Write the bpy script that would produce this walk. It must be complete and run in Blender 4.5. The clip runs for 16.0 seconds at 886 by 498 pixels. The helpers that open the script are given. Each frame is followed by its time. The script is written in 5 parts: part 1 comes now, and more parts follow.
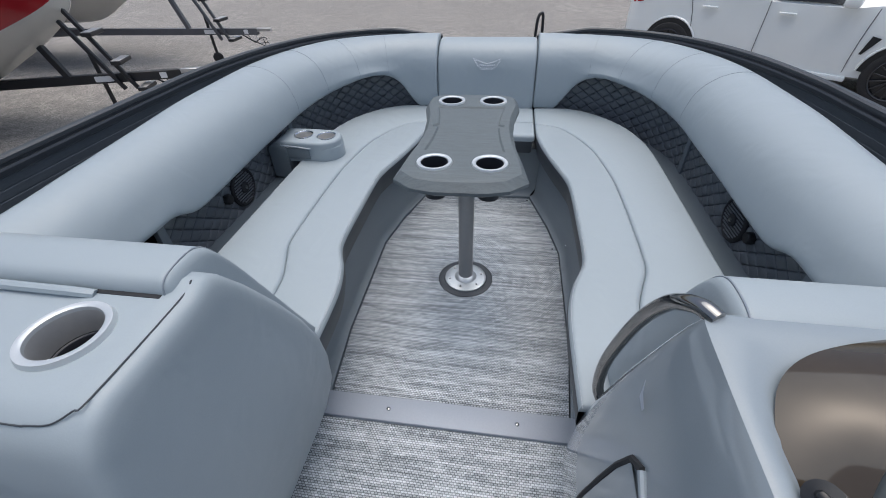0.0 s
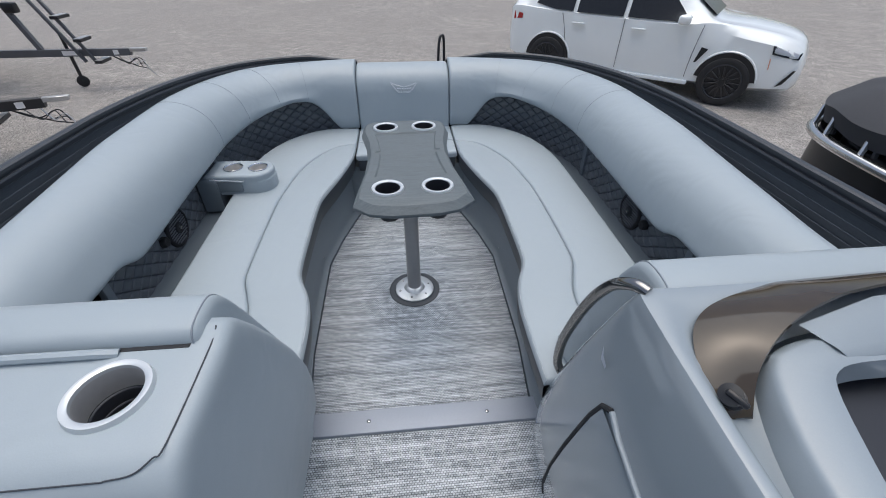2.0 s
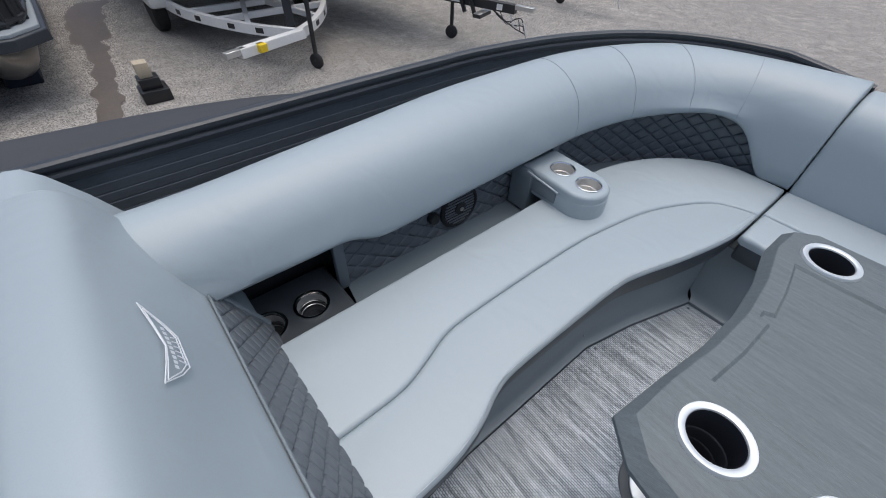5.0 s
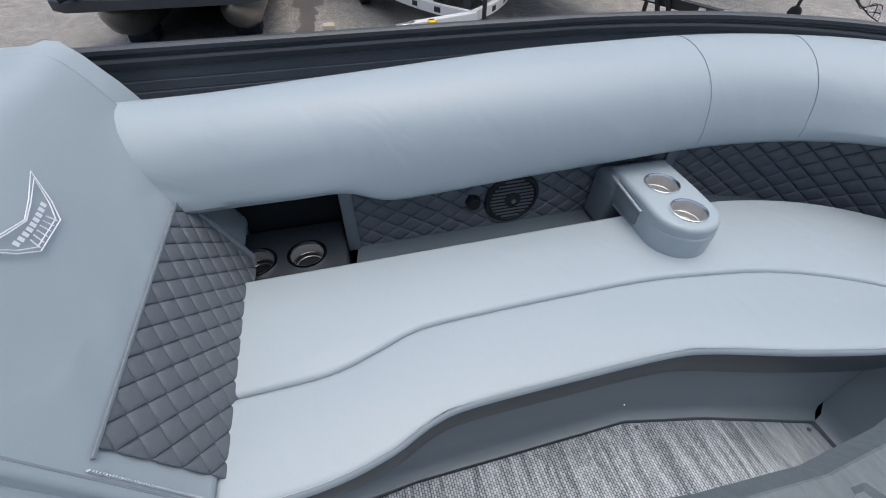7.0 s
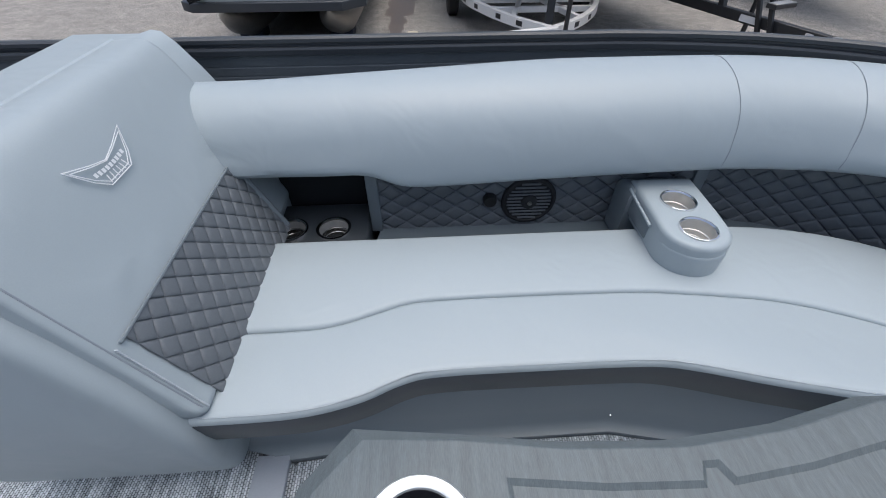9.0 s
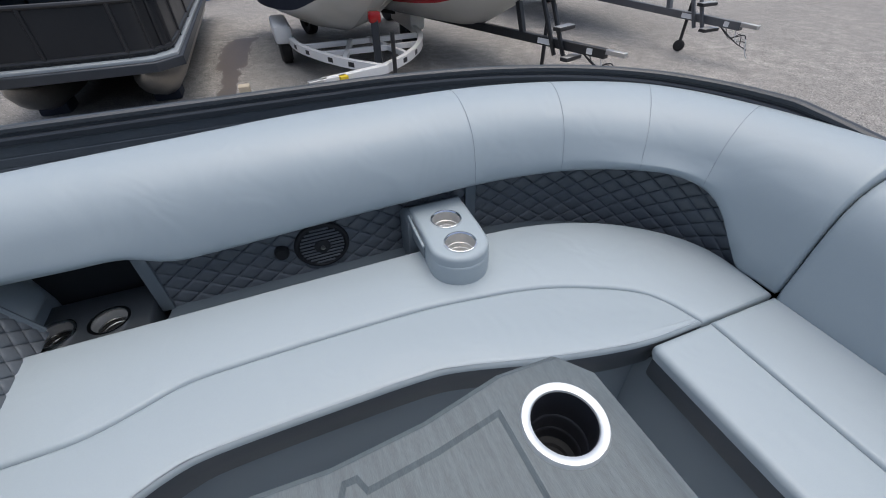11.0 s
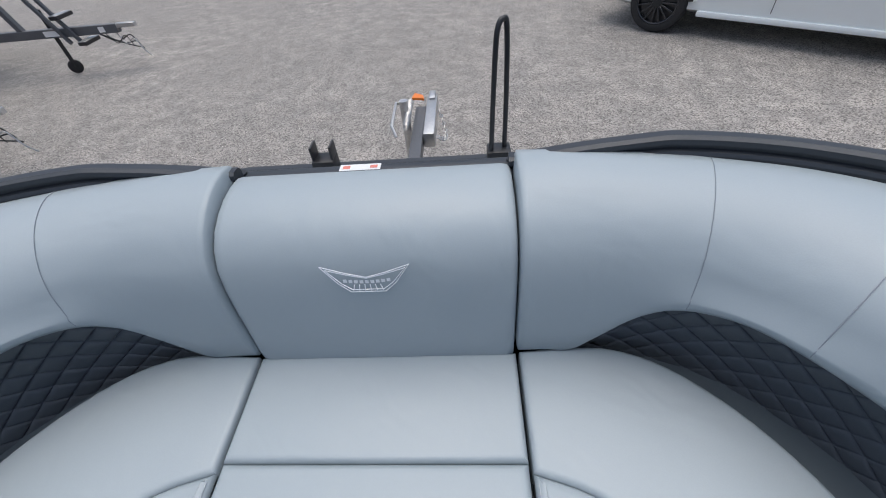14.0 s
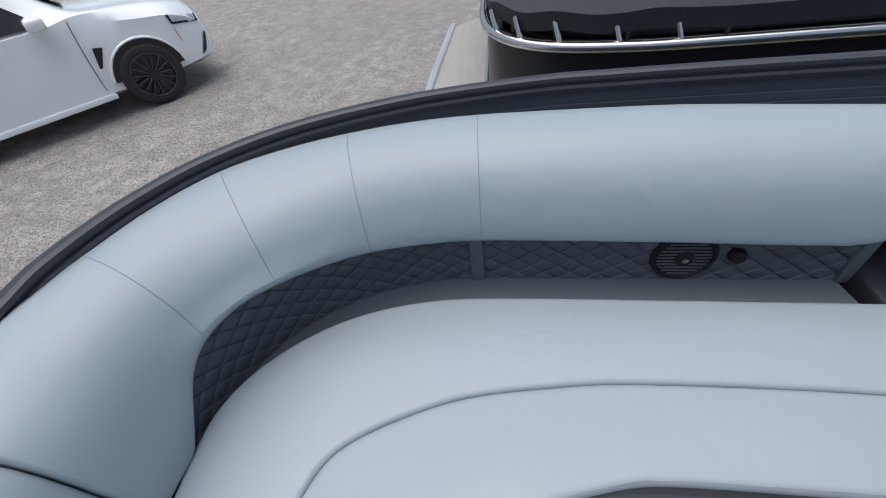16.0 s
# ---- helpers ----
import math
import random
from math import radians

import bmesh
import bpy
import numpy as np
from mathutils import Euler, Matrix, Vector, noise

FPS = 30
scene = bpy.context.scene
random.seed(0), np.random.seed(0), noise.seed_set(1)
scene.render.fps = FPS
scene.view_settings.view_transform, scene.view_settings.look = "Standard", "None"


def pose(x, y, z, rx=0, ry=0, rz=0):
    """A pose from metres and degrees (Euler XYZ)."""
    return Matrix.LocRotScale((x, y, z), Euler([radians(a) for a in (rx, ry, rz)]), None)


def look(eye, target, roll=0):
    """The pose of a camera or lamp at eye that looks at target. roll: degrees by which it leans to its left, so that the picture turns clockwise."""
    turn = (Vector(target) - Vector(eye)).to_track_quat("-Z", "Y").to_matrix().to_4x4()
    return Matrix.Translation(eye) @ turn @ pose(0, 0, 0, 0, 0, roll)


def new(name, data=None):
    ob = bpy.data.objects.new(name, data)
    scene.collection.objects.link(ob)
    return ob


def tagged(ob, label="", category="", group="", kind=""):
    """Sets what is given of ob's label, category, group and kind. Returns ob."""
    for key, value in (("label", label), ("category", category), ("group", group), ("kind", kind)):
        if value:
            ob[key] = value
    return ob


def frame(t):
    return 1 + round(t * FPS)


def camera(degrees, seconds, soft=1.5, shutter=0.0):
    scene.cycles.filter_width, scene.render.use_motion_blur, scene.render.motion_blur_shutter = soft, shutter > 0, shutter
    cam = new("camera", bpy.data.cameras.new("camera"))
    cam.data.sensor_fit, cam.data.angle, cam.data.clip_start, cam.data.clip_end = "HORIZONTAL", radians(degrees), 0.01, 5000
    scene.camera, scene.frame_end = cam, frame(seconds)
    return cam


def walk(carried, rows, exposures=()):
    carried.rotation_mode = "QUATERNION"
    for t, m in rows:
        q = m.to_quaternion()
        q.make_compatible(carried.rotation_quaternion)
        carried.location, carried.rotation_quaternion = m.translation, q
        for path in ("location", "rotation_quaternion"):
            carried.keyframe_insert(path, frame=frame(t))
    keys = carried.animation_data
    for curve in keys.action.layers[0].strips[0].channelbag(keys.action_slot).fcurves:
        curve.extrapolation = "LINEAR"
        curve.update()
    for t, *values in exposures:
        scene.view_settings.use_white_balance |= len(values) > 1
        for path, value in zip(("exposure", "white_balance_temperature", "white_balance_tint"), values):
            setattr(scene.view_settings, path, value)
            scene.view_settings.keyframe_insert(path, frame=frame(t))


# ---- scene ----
cam = camera(94.7, 16.0, soft=1.0)
PATH = [
    (0, (0.128, -0.001, 1.263), (-0.128, 1.549, 0.026), -1.9),
    (0.5, (0.128, -0.044, 1.278), (-0.013, 1.525, 0.045), -0.4),
    (1, (0.113, -0.072, 1.299), (0.110, 1.494, 0.054), 1.0),
    (1.5, (0.055, -0.056, 1.318), (0.178, 1.505, 0.068), 1.6),
    (2, (-0.006, -0.103, 1.366), (0.149, 1.483, 0.158), 0.2),
    (2.5, (-0.07, -0.045, 1.367), (0.128, 1.509, 0.124), -0.3),
    (3, (-0.085, 0.037, 1.359), (0.033, 1.57, 0.08), 0.5),
    (3.5, (-0.047, 0.216, 1.359), (-0.122, 1.716, 0.038), 2.6),
    (4, (-0.029, 0.363, 1.341), (-0.421, 1.776, -0.019), 3.6),
    (4.5, (-0.122, 0.54, 1.335), (-0.854, 1.764, -0.066), 4.0),
    (5, (-0.152, 0.646, 1.299), (-1.236, 1.58, -0.098), 2.3),
    (5.2, (-0.138, 0.75, 1.29), (-1.343, 1.458, -0.141), -0.3),
    (7.3, (-0.098, 1.012, 1.115), (-1.489, 1.301, -0.293), 1.1),
    (7.5, (-0.058, 1.031, 1.113), (-1.461, 1.241, -0.297), 1.2),
    (8, (-0.014, 1.049, 1.125), (-1.435, 1.154, -0.279), 0.8),
    (8.2, (-0.009, 1.044, 1.127), (-1.438, 1.136, -0.269), 0.7),
    (10.3, (0.070, 1.348, 1.177), (-1.443, 1.500, -0.115), 0.5),
    (10.5, (0.081, 1.368, 1.179), (-1.433, 1.650, -0.098), 0.4),
    (11, (0.092, 1.431, 1.193), (-1.349, 1.988, -0.077), -1.2),
    (11.5, (0.134, 1.462, 1.182), (-1.186, 2.315, -0.056), -1.4),
    (12, (0.147, 1.545, 1.185), (-0.999, 2.601, -0.069), -1.4),
    (12.5, (0.16, 1.697, 1.187), (-0.853, 2.886, -0.063), -1.6),
    (13, (0.192, 1.841, 1.184), (-0.681, 3.118, -0.084), -2.3),
    (13.5, (0.221, 1.92, 1.181), (-0.393, 3.3, -0.131), -3.7),
    (14, (0.205, 2.039, 1.189), (0.062, 3.473, -0.198), -6.2),
    (14.5, (0.16, 2.135, 1.205), (0.651, 3.477, -0.195), -7.2),
    (14.6, (0.144, 2.137, 1.225), (0.752, 3.418, -0.186), -6.8),
    (15, (0.152, 2.113, 1.219), (1.128, 3.147, -0.188), -7.6),
    (15.2, (0.153, 2.07, 1.222), (1.275, 2.961, -0.174), -7.7),
    (15.5, (0.166, 1.995, 1.233), (1.429, 2.661, -0.168), -8.3),
    (15.6, (0.167, 1.975, 1.234), (1.469, 2.563, -0.167), -8.4),
    (16, (0.163, 1.874, 1.252), (1.561, 2.172, -0.146), -8.8),
]
EXPOSURES = [(0, 0.17), (5.2, 0.16), (7.3, 0.32), (8.2, 0.32), (10.4, 0.26), (12.5, 0.17), (13.6, 0.19), (14.5, 0.08), (15.1, 0.06), (16, 0.15)]
walk(cam, [(t, look(e, g, r)) for t, e, g, r in PATH], EXPOSURES)

# ---- world, sun, exposure ----
world = bpy.data.worlds.new("overcast_sky")
world.use_nodes = True
scene.world = world
wn = world.node_tree.nodes
sky = wn.new("ShaderNodeTexSky")
sky.sky_type, sky.sun_disc = "NISHITA", False
sky.sun_elevation, sky.sun_rotation = radians(84), radians(0)
sky.air_density, sky.dust_density, sky.ozone_density = 1.0, 5.0, 1.0
world.node_tree.links.new(sky.outputs["Color"], wn["Background"].inputs["Color"])
wn["Background"].inputs["Strength"].default_value = 0.13
sun = new("sun", bpy.data.lights.new("sun", "SUN"))
sun.data.energy, sun.data.angle, sun.data.color = 1.35, radians(80), (0.88, 0.955, 1.0)
sun.matrix_world = look((0.3, 1.4, 14.0), (0, 0, 0))


# ---- materials ----
def mat(name, color, rough=0.5, metal=0.0, vary=0.08, big=3.0, fine=250.0, bump=0.1, stretch=(1, 1, 1), coat=0.0, dist=0.002, wrinkle=0.0):
    """A surface with variation at two scales and a fine relief."""
    m = bpy.data.materials.new(name)
    m.use_nodes = True
    nt = m.node_tree
    n, link = nt.nodes, nt.links.new
    b = n["Principled BSDF"]
    co = n.new("ShaderNodeTexCoord")
    mp = n.new("ShaderNodeMapping")
    mp.inputs["Scale"].default_value = stretch
    link(co.outputs["Object"], mp.inputs["Vector"])
    a, f = n.new("ShaderNodeTexNoise"), n.new("ShaderNodeTexNoise")
    a.inputs["Scale"].default_value, f.inputs["Scale"].default_value = big, fine
    a.inputs["Detail"].default_value, f.inputs["Detail"].default_value = 5, 3
    for t in (a, f):
        link(mp.outputs["Vector"], t.inputs["Vector"])
    add = n.new("ShaderNodeMath")
    add.operation = "ADD"
    link(a.outputs["Fac"], add.inputs[0])
    link(f.outputs["Fac"], add.inputs[1])
    rng = n.new("ShaderNodeMapRange")
    rng.inputs["From Min"].default_value, rng.inputs["From Max"].default_value = 0.6, 1.4
    link(add.outputs[0], rng.inputs["Value"])
    mix = n.new("ShaderNodeMix")
    mix.data_type = "RGBA"
    mix.inputs[6].default_value = (*[c * (1 - vary) for c in color], 1)
    mix.inputs[7].default_value = (*[min(1, c * (1 + vary)) for c in color], 1)
    link(rng.outputs["Result"], mix.inputs[0])
    link(mix.outputs[2], b.inputs["Base Color"])
    rr = n.new("ShaderNodeMapRange")
    rr.inputs["To Min"].default_value, rr.inputs["To Max"].default_value = max(0.02, rough - 0.06), min(1, rough + 0.06)
    link(a.outputs["Fac"], rr.inputs["Value"])
    link(rr.outputs["Result"], b.inputs["Roughness"])
    b.inputs["Metallic"].default_value = metal
    b.inputs["Coat Weight"].default_value = coat
    if bump:
        bp = n.new("ShaderNodeBump")
        bp.inputs["Strength"].default_value, bp.inputs["Distance"].default_value = bump, dist
        link(f.outputs["Fac"], bp.inputs["Height"])
        link(bp.outputs["Normal"], b.inputs["Normal"])
        if wrinkle:
            w = n.new("ShaderNodeTexNoise")
            w.inputs["Scale"].default_value, w.inputs["Detail"].default_value = 7.0, 2
            w.inputs["Distortion"].default_value = 0.6
            link(co.outputs["Object"], w.inputs["Vector"])
            bw = n.new("ShaderNodeBump")
            bw.inputs["Strength"].default_value, bw.inputs["Distance"].default_value = wrinkle, 0.012
            link(w.outputs["Fac"], bw.inputs["Height"])
            link(bw.outputs["Normal"], bp.inputs["Normal"])
    return m


VINYL = mat("light grey vinyl", (0.332, 0.385, 0.417), 0.42, vary=0.03, big=2.2, fine=420, bump=0.14, dist=0.001, wrinkle=0.5)
VINYL_MID = mat("mid grey vinyl", (0.162, 0.192, 0.215), 0.45, vary=0.04, fine=420, bump=0.12, dist=0.001)
VINYL_DARK = mat("charcoal vinyl", (0.050, 0.058, 0.067), 0.45, vary=0.06, fine=400, bump=0.15, dist=0.001)
QUILT = mat("quilted charcoal vinyl", (0.122, 0.138, 0.155), 0.5, vary=0.08, fine=350, bump=0.2, dist=0.001)
THREAD = mat("grey thread", (0.255, 0.29, 0.325), 0.7, vary=0.1, fine=900)
THREAD_PALE = mat("pale grey thread", (0.46, 0.5, 0.54), 0.7, vary=0.1, fine=900)
THREAD_WHITE = mat("white embroidery thread", (0.75, 0.77, 0.8), 0.55, vary=0.1, fine=900, bump=0.4)
# flat black; also stands in for shade in the cavity and the gap
GAP = mat("matte black", (0.02, 0.022, 0.025), 0.8, vary=0.1)
PLASTIC = mat("moulded grey plastic", (0.188, 0.220, 0.243), 0.42, vary=0.05, fine=300, bump=0.15)
LIP = mat("grey moulding lip", (0.17, 0.18, 0.2), 0.4, vary=0.05, fine=300, bump=0.1)
SILL = mat("silver painted aluminium", (0.345, 0.385, 0.445), 0.5, 0.05, vary=0.04, fine=200, bump=0.05)
TABLE = mat("brushed charcoal table", (0.112, 0.134, 0.143), 0.5, vary=0.28, big=9, fine=80, bump=0.3, stretch=(1.6, 14, 4), dist=0.0015)
STEEL = mat("stainless steel", (0.62, 0.61, 0.59), 0.22, 1.0, vary=0.05, fine=80, bump=0.03)
RIM = mat("satin aluminium rim", (0.64, 0.67, 0.68), 0.36, 0.55, vary=0.03, fine=200, bump=0.05)
CHROME = mat("chrome", (0.8, 0.8, 0.8), 0.06, 1.0, vary=0.02, bump=0)
POST = mat("anodised aluminium post", (0.36, 0.365, 0.37), 0.38, 0.6, vary=0.05, fine=150, bump=0.04)
BLACK = mat("black plastic", (0.014, 0.015, 0.017), 0.38, vary=0.15, fine=200, bump=0.08)
SPEAKER = mat("black speaker plastic", (0.010, 0.011, 0.014), 0.6, vary=0.1)
SPEAKER_SLAT = mat("grey speaker slats", (0.11, 0.12, 0.135), 0.5, vary=0.1)
RAIL = mat("black anodised rail", (0.040, 0.046, 0.055), 0.42, 0.2, vary=0.1, fine=150, bump=0.05)
PANEL = mat("black ribbed panel", (0.112, 0.126, 0.14), 0.48, 0.2, vary=0.15, big=6, fine=60, bump=0.1, stretch=(1, 1, 6))
GEL = mat("silver grey gelcoat", (0.275, 0.32, 0.352), 0.25, 0.0, vary=0.03, fine=500, bump=0.01, coat=0.15)
GEL_DARK = mat("grey gelcoat side", (0.232, 0.272, 0.302), 0.12, 0.0, vary=0.03, fine=500, bump=0.01, coat=0.6)
WELL = mat("satin steel well", (0.58, 0.575, 0.56), 0.34, 0.55, vary=0.05, fine=90, bump=0.03)
CHROME_DARK = mat("dark chrome", (0.30, 0.29, 0.28), 0.12, 1.0, vary=0.03, bump=0)
DASH = mat("dash black", (0.02, 0.022, 0.028), 0.3, vary=0.1)
WHITE = mat("white car paint", (0.85, 0.885, 0.875), 0.18, vary=0.02, bump=0.01, coat=1.0)
GLASS_DARK = mat("tinted glass", (0.012, 0.014, 0.016), 0.06, vary=0.05, bump=0)
TYRE = mat("tyre rubber", (0.022, 0.022, 0.023), 0.75, vary=0.2, fine=60, bump=0.2)
WHEEL = mat("black alloy", (0.055, 0.056, 0.06), 0.25, 0.5, vary=0.1)
RED = mat("red lamp plastic", (0.35, 0.01, 0.012), 0.2, vary=0.1)
PALE_RED = mat("faded red print", (0.7, 0.22, 0.17), 0.5, vary=0.1)
REDHULL = mat("red gelcoat", (0.28, 0.006, 0.012), 0.2, vary=0.15, coat=0.7)
NAVY = mat("navy boat cover", (0.012, 0.017, 0.032), 0.75, vary=0.2, fine=90, bump=0.3)
HULL = mat("off white gelcoat", (0.58, 0.58, 0.55), 0.25, vary=0.06, coat=0.5)
WHITESTEEL = mat("white painted steel", (0.72, 0.72, 0.71), 0.35, vary=0.06, fine=40)
BLACKSTEEL = mat("black painted steel", (0.02, 0.021, 0.024), 0.4, vary=0.15, fine=60)
GREYSTEEL = mat("grey painted steel", (0.10, 0.105, 0.115), 0.45, vary=0.12, fine=60)
GALV = mat("galvanised steel", (0.55, 0.55, 0.55), 0.35, 0.8, vary=0.12, fine=60)
ORANGE = mat("orange lever", (0.75, 0.2, 0.03), 0.45)
COVER = mat("dark grey canvas cover", (0.045, 0.048, 0.055), 0.8, vary=0.14, big=2, fine=160, bump=0.3)
TUBE = mat("brushed pontoon aluminium", (0.36, 0.35, 0.33), 0.36, 0.85, vary=0.15, big=4, fine=40)
WOOD = mat("weathered timber", (0.42, 0.36, 0.27), 0.8, vary=0.25, fine=40, stretch=(1, 8, 1))
TAN = mat("pale woven deck", (0.36, 0.355, 0.335), 0.75, vary=0.15, fine=150, stretch=(1, 10, 1))
DECKGREY = mat("pale grey deck vinyl", (0.30, 0.33, 0.35), 0.6, vary=0.08, fine=120)
LABEL = mat("white label", (0.75, 0.75, 0.75), 0.5, vary=0.03)
SMOKE = mat("smoked acrylic", (0.050, 0.039, 0.028), 0.06, vary=0.12, big=9.0, fine=30, bump=0, coat=0.0)


def carpet_mat(name):
    """Woven vinyl: dashes across the boat, in bands, light and dark threads."""
    m = bpy.data.materials.new(name)
    m.use_nodes = True
    nt = m.node_tree
    n, link = nt.nodes, nt.links.new
    b = n["Principled BSDF"]
    co = n.new("ShaderNodeTexCoord")

    def tex(kind, scale, **v):
        mp = n.new("ShaderNodeMapping")
        mp.inputs["Scale"].default_value = scale
        link(co.outputs["Object"], mp.inputs["Vector"])
        t = n.new(kind)
        for k, x in v.items():
            t.inputs[k].default_value = x
        link(mp.outputs["Vector"], t.inputs["Vector"])
        return t

    def bricks(width, row, mortar):
        t = tex("ShaderNodeTexBrick", (1, 1, 1), Scale=1.0)
        for k, x in (("Brick Width", width), ("Row Height", row), ("Mortar Size", mortar), ("Mortar Smooth", 0.3)):
            t.inputs[k].default_value = x
        for k, x in (("Color1", 0.0), ("Color2", 1.0), ("Mortar", 0.5)):
            t.inputs[k].default_value = (x, x, x, 1)
        return t

    def summed(first, second, k):
        x = n.new("ShaderNodeMath")
        x.operation = "MULTIPLY_ADD"
        x.inputs[1].default_value = k
        link(second, x.inputs[0])
        link(first, x.inputs[2])
        return x.outputs[0]

    dash = bricks(0.042, 0.0068, 0.0)
    knot = bricks(0.0105, 0.0068, 0.0)
    weave = bricks(0.0105, 0.0068, 0.0012)
    streak = tex("ShaderNodeTexNoise", (5, 96, 1), Scale=1.0, Detail=1)
    band = tex("ShaderNodeTexNoise", (1.2, 26, 1), Scale=1.0, Detail=1)
    total = summed(streak.outputs["Fac"], band.outputs["Fac"], 0.55)
    total = summed(total, dash.outputs["Color"], 0.22)
    total = summed(total, knot.outputs["Color"], 0.26)
    total = summed(total, weave.outputs["Fac"], -0.55)
    s4 = n.new("ShaderNodeMath")
    s4.operation = "ADD"
    link(total, s4.inputs[0])
    s4.inputs[1].default_value = 0.62
    ramp = n.new("ShaderNodeValToRGB")
    ramp.color_ramp.elements[0].position, ramp.color_ramp.elements[0].color = 0.0, (0.07, 0.081, 0.092, 1)
    ramp.color_ramp.elements[1].position, ramp.color_ramp.elements[1].color = 1.0, (0.66, 0.71, 0.75, 1)
    e = ramp.color_ramp.elements.new(0.5)
    e.color = (0.322, 0.362, 0.395, 1)
    rng = n.new("ShaderNodeMapRange")
    rng.inputs["From Min"].default_value, rng.inputs["From Max"].default_value = 0.92, 1.92
    link(s4.outputs[0], rng.inputs["Value"])
    link(rng.outputs["Result"], ramp.inputs["Fac"])
    link(ramp.outputs["Color"], b.inputs["Base Color"])
    b.inputs["Roughness"].default_value = 0.55
    bp = n.new("ShaderNodeBump")
    bp.inputs["Strength"].default_value, bp.inputs["Distance"].default_value = 0.3, 0.0012
    link(s4.outputs[0], bp.inputs["Height"])
    link(bp.outputs["Normal"], b.inputs["Normal"])
    return m


def ground_mat(name):
    """Worn asphalt and concrete with aggregate, dust and pale chips."""
    m = bpy.data.materials.new(name)
    m.use_nodes = True
    nt = m.node_tree
    n, link = nt.nodes, nt.links.new
    b = n["Principled BSDF"]
    co = n.new("ShaderNodeTexCoord")

    def noise_at(scale, detail):
        t = n.new("ShaderNodeTexNoise")
        t.inputs["Scale"].default_value, t.inputs["Detail"].default_value = scale, detail
        link(co.outputs["Object"], t.inputs["Vector"])
        return t

    big, mid, fine = noise_at(0.35, 6), noise_at(5, 6), noise_at(70, 5)
    chip = n.new("ShaderNodeTexVoronoi")
    chip.inputs["Scale"].default_value = 36
    link(co.outputs["Object"], chip.inputs["Vector"])

    def mixed(fac, lo, hi, first, second):
        r = n.new("ShaderNodeMapRange")
        r.inputs["From Min"].default_value, r.inputs["From Max"].default_value = lo, hi
        link(fac, r.inputs["Value"])
        x = n.new("ShaderNodeMix")
        x.data_type = "RGBA"
        link(r.outputs["Result"], x.inputs[0])
        for i, c in ((6, first), (7, second)):
            if isinstance(c, tuple):
                x.inputs[i].default_value = (*c, 1)
            else:
                link(c, x.inputs[i])
        return x.outputs[2]

    c = mixed(big.outputs["Fac"], 0.35, 0.68, (0.37, 0.342, 0.315), (0.49, 0.454, 0.418))
    c2 = mixed(mid.outputs["Fac"], 0.38, 0.7, (0.29, 0.276, 0.258), c)
    c3 = mixed(fine.outputs["Fac"], 0.40, 0.54, (0.105, 0.098, 0.092), c2)
    c4 = mixed(chip.outputs["Distance"], 0.09, 0.18, (0.84, 0.81, 0.77), c3)
    keep = n.new("ShaderNodeMath")
    keep.operation = "GREATER_THAN"
    keep.inputs[1].default_value = 0.52
    sep = n.new("ShaderNodeSeparateColor")
    link(chip.outputs["Color"], sep.inputs[0])
    link(sep.outputs[0], keep.inputs[0])
    x = n.new("ShaderNodeMix")
    x.data_type = "RGBA"
    link(keep.outputs[0], x.inputs[0])
    link(c3, x.inputs[6])
    link(c4, x.inputs[7])
    link(x.outputs[2], b.inputs["Base Color"])
    b.inputs["Roughness"].default_value = 0.88
    bp = n.new("ShaderNodeBump")
    bp.inputs["Strength"].default_value, bp.inputs["Distance"].default_value = 0.5, 0.008
    link(fine.outputs["Fac"], bp.inputs["Height"])
    link(bp.outputs["Normal"], b.inputs["Normal"])
    return m


CARPET = carpet_mat("grey woven deck vinyl")
GROUND = ground_mat("worn asphalt")

# ---- mesh helpers ----
INVERSE = {}


def part(name, bm, material, parent=None, label="", angle=40):
    """Links a bmesh as one mesh object, under a thing or a part."""
    bmesh.ops.recalc_face_normals(bm, faces=bm.faces[:])
    me = bpy.data.meshes.new(name)
    bm.to_mesh(me)
    bm.free()
    for p in me.polygons:
        p.use_smooth = True
    me.set_sharp_from_angle(angle=radians(angle))
    me.materials.append(material)
    ob = new(name, me)
    if parent is not None:
        ob.parent = parent
        ob.matrix_parent_inverse = INVERSE.get(parent, Matrix())
    if label:
        ob["label"] = label
    return ob


def thing(name, base, label, category, group="", kind=""):
    """An Empty at the thing's base, to hold its parts, which are given in world places."""
    ob = new(name)
    ob.location = base
    INVERSE[ob] = Matrix.Translation(-Vector(base))
    return tagged(ob, label, category, group, kind)


def box(bm, x0, x1, y0, y1, z0, z1, bevel=0.004, m=None, seg=2):
    made = bmesh.ops.create_cube(bm, size=1)["verts"]
    for v in made:
        v.co = Vector(((x0 + x1) / 2 + v.co.x * (x1 - x0), (y0 + y1) / 2 + v.co.y * (y1 - y0), (z0 + z1) / 2 + v.co.z * (z1 - z0)))
    edges = list({e for v in made for e in v.link_edges})
    if bevel:
        r = bmesh.ops.bevel(bm, geom=edges, offset=bevel, segments=seg, affect="EDGES", profile=0.5)
        made = list({v for f in r["faces"] for v in f.verts} | {v for v in made if v.is_valid})
    if m is not None:
        bmesh.ops.transform(bm, matrix=m, verts=made)
    return bm


def B():
    return bmesh.new()


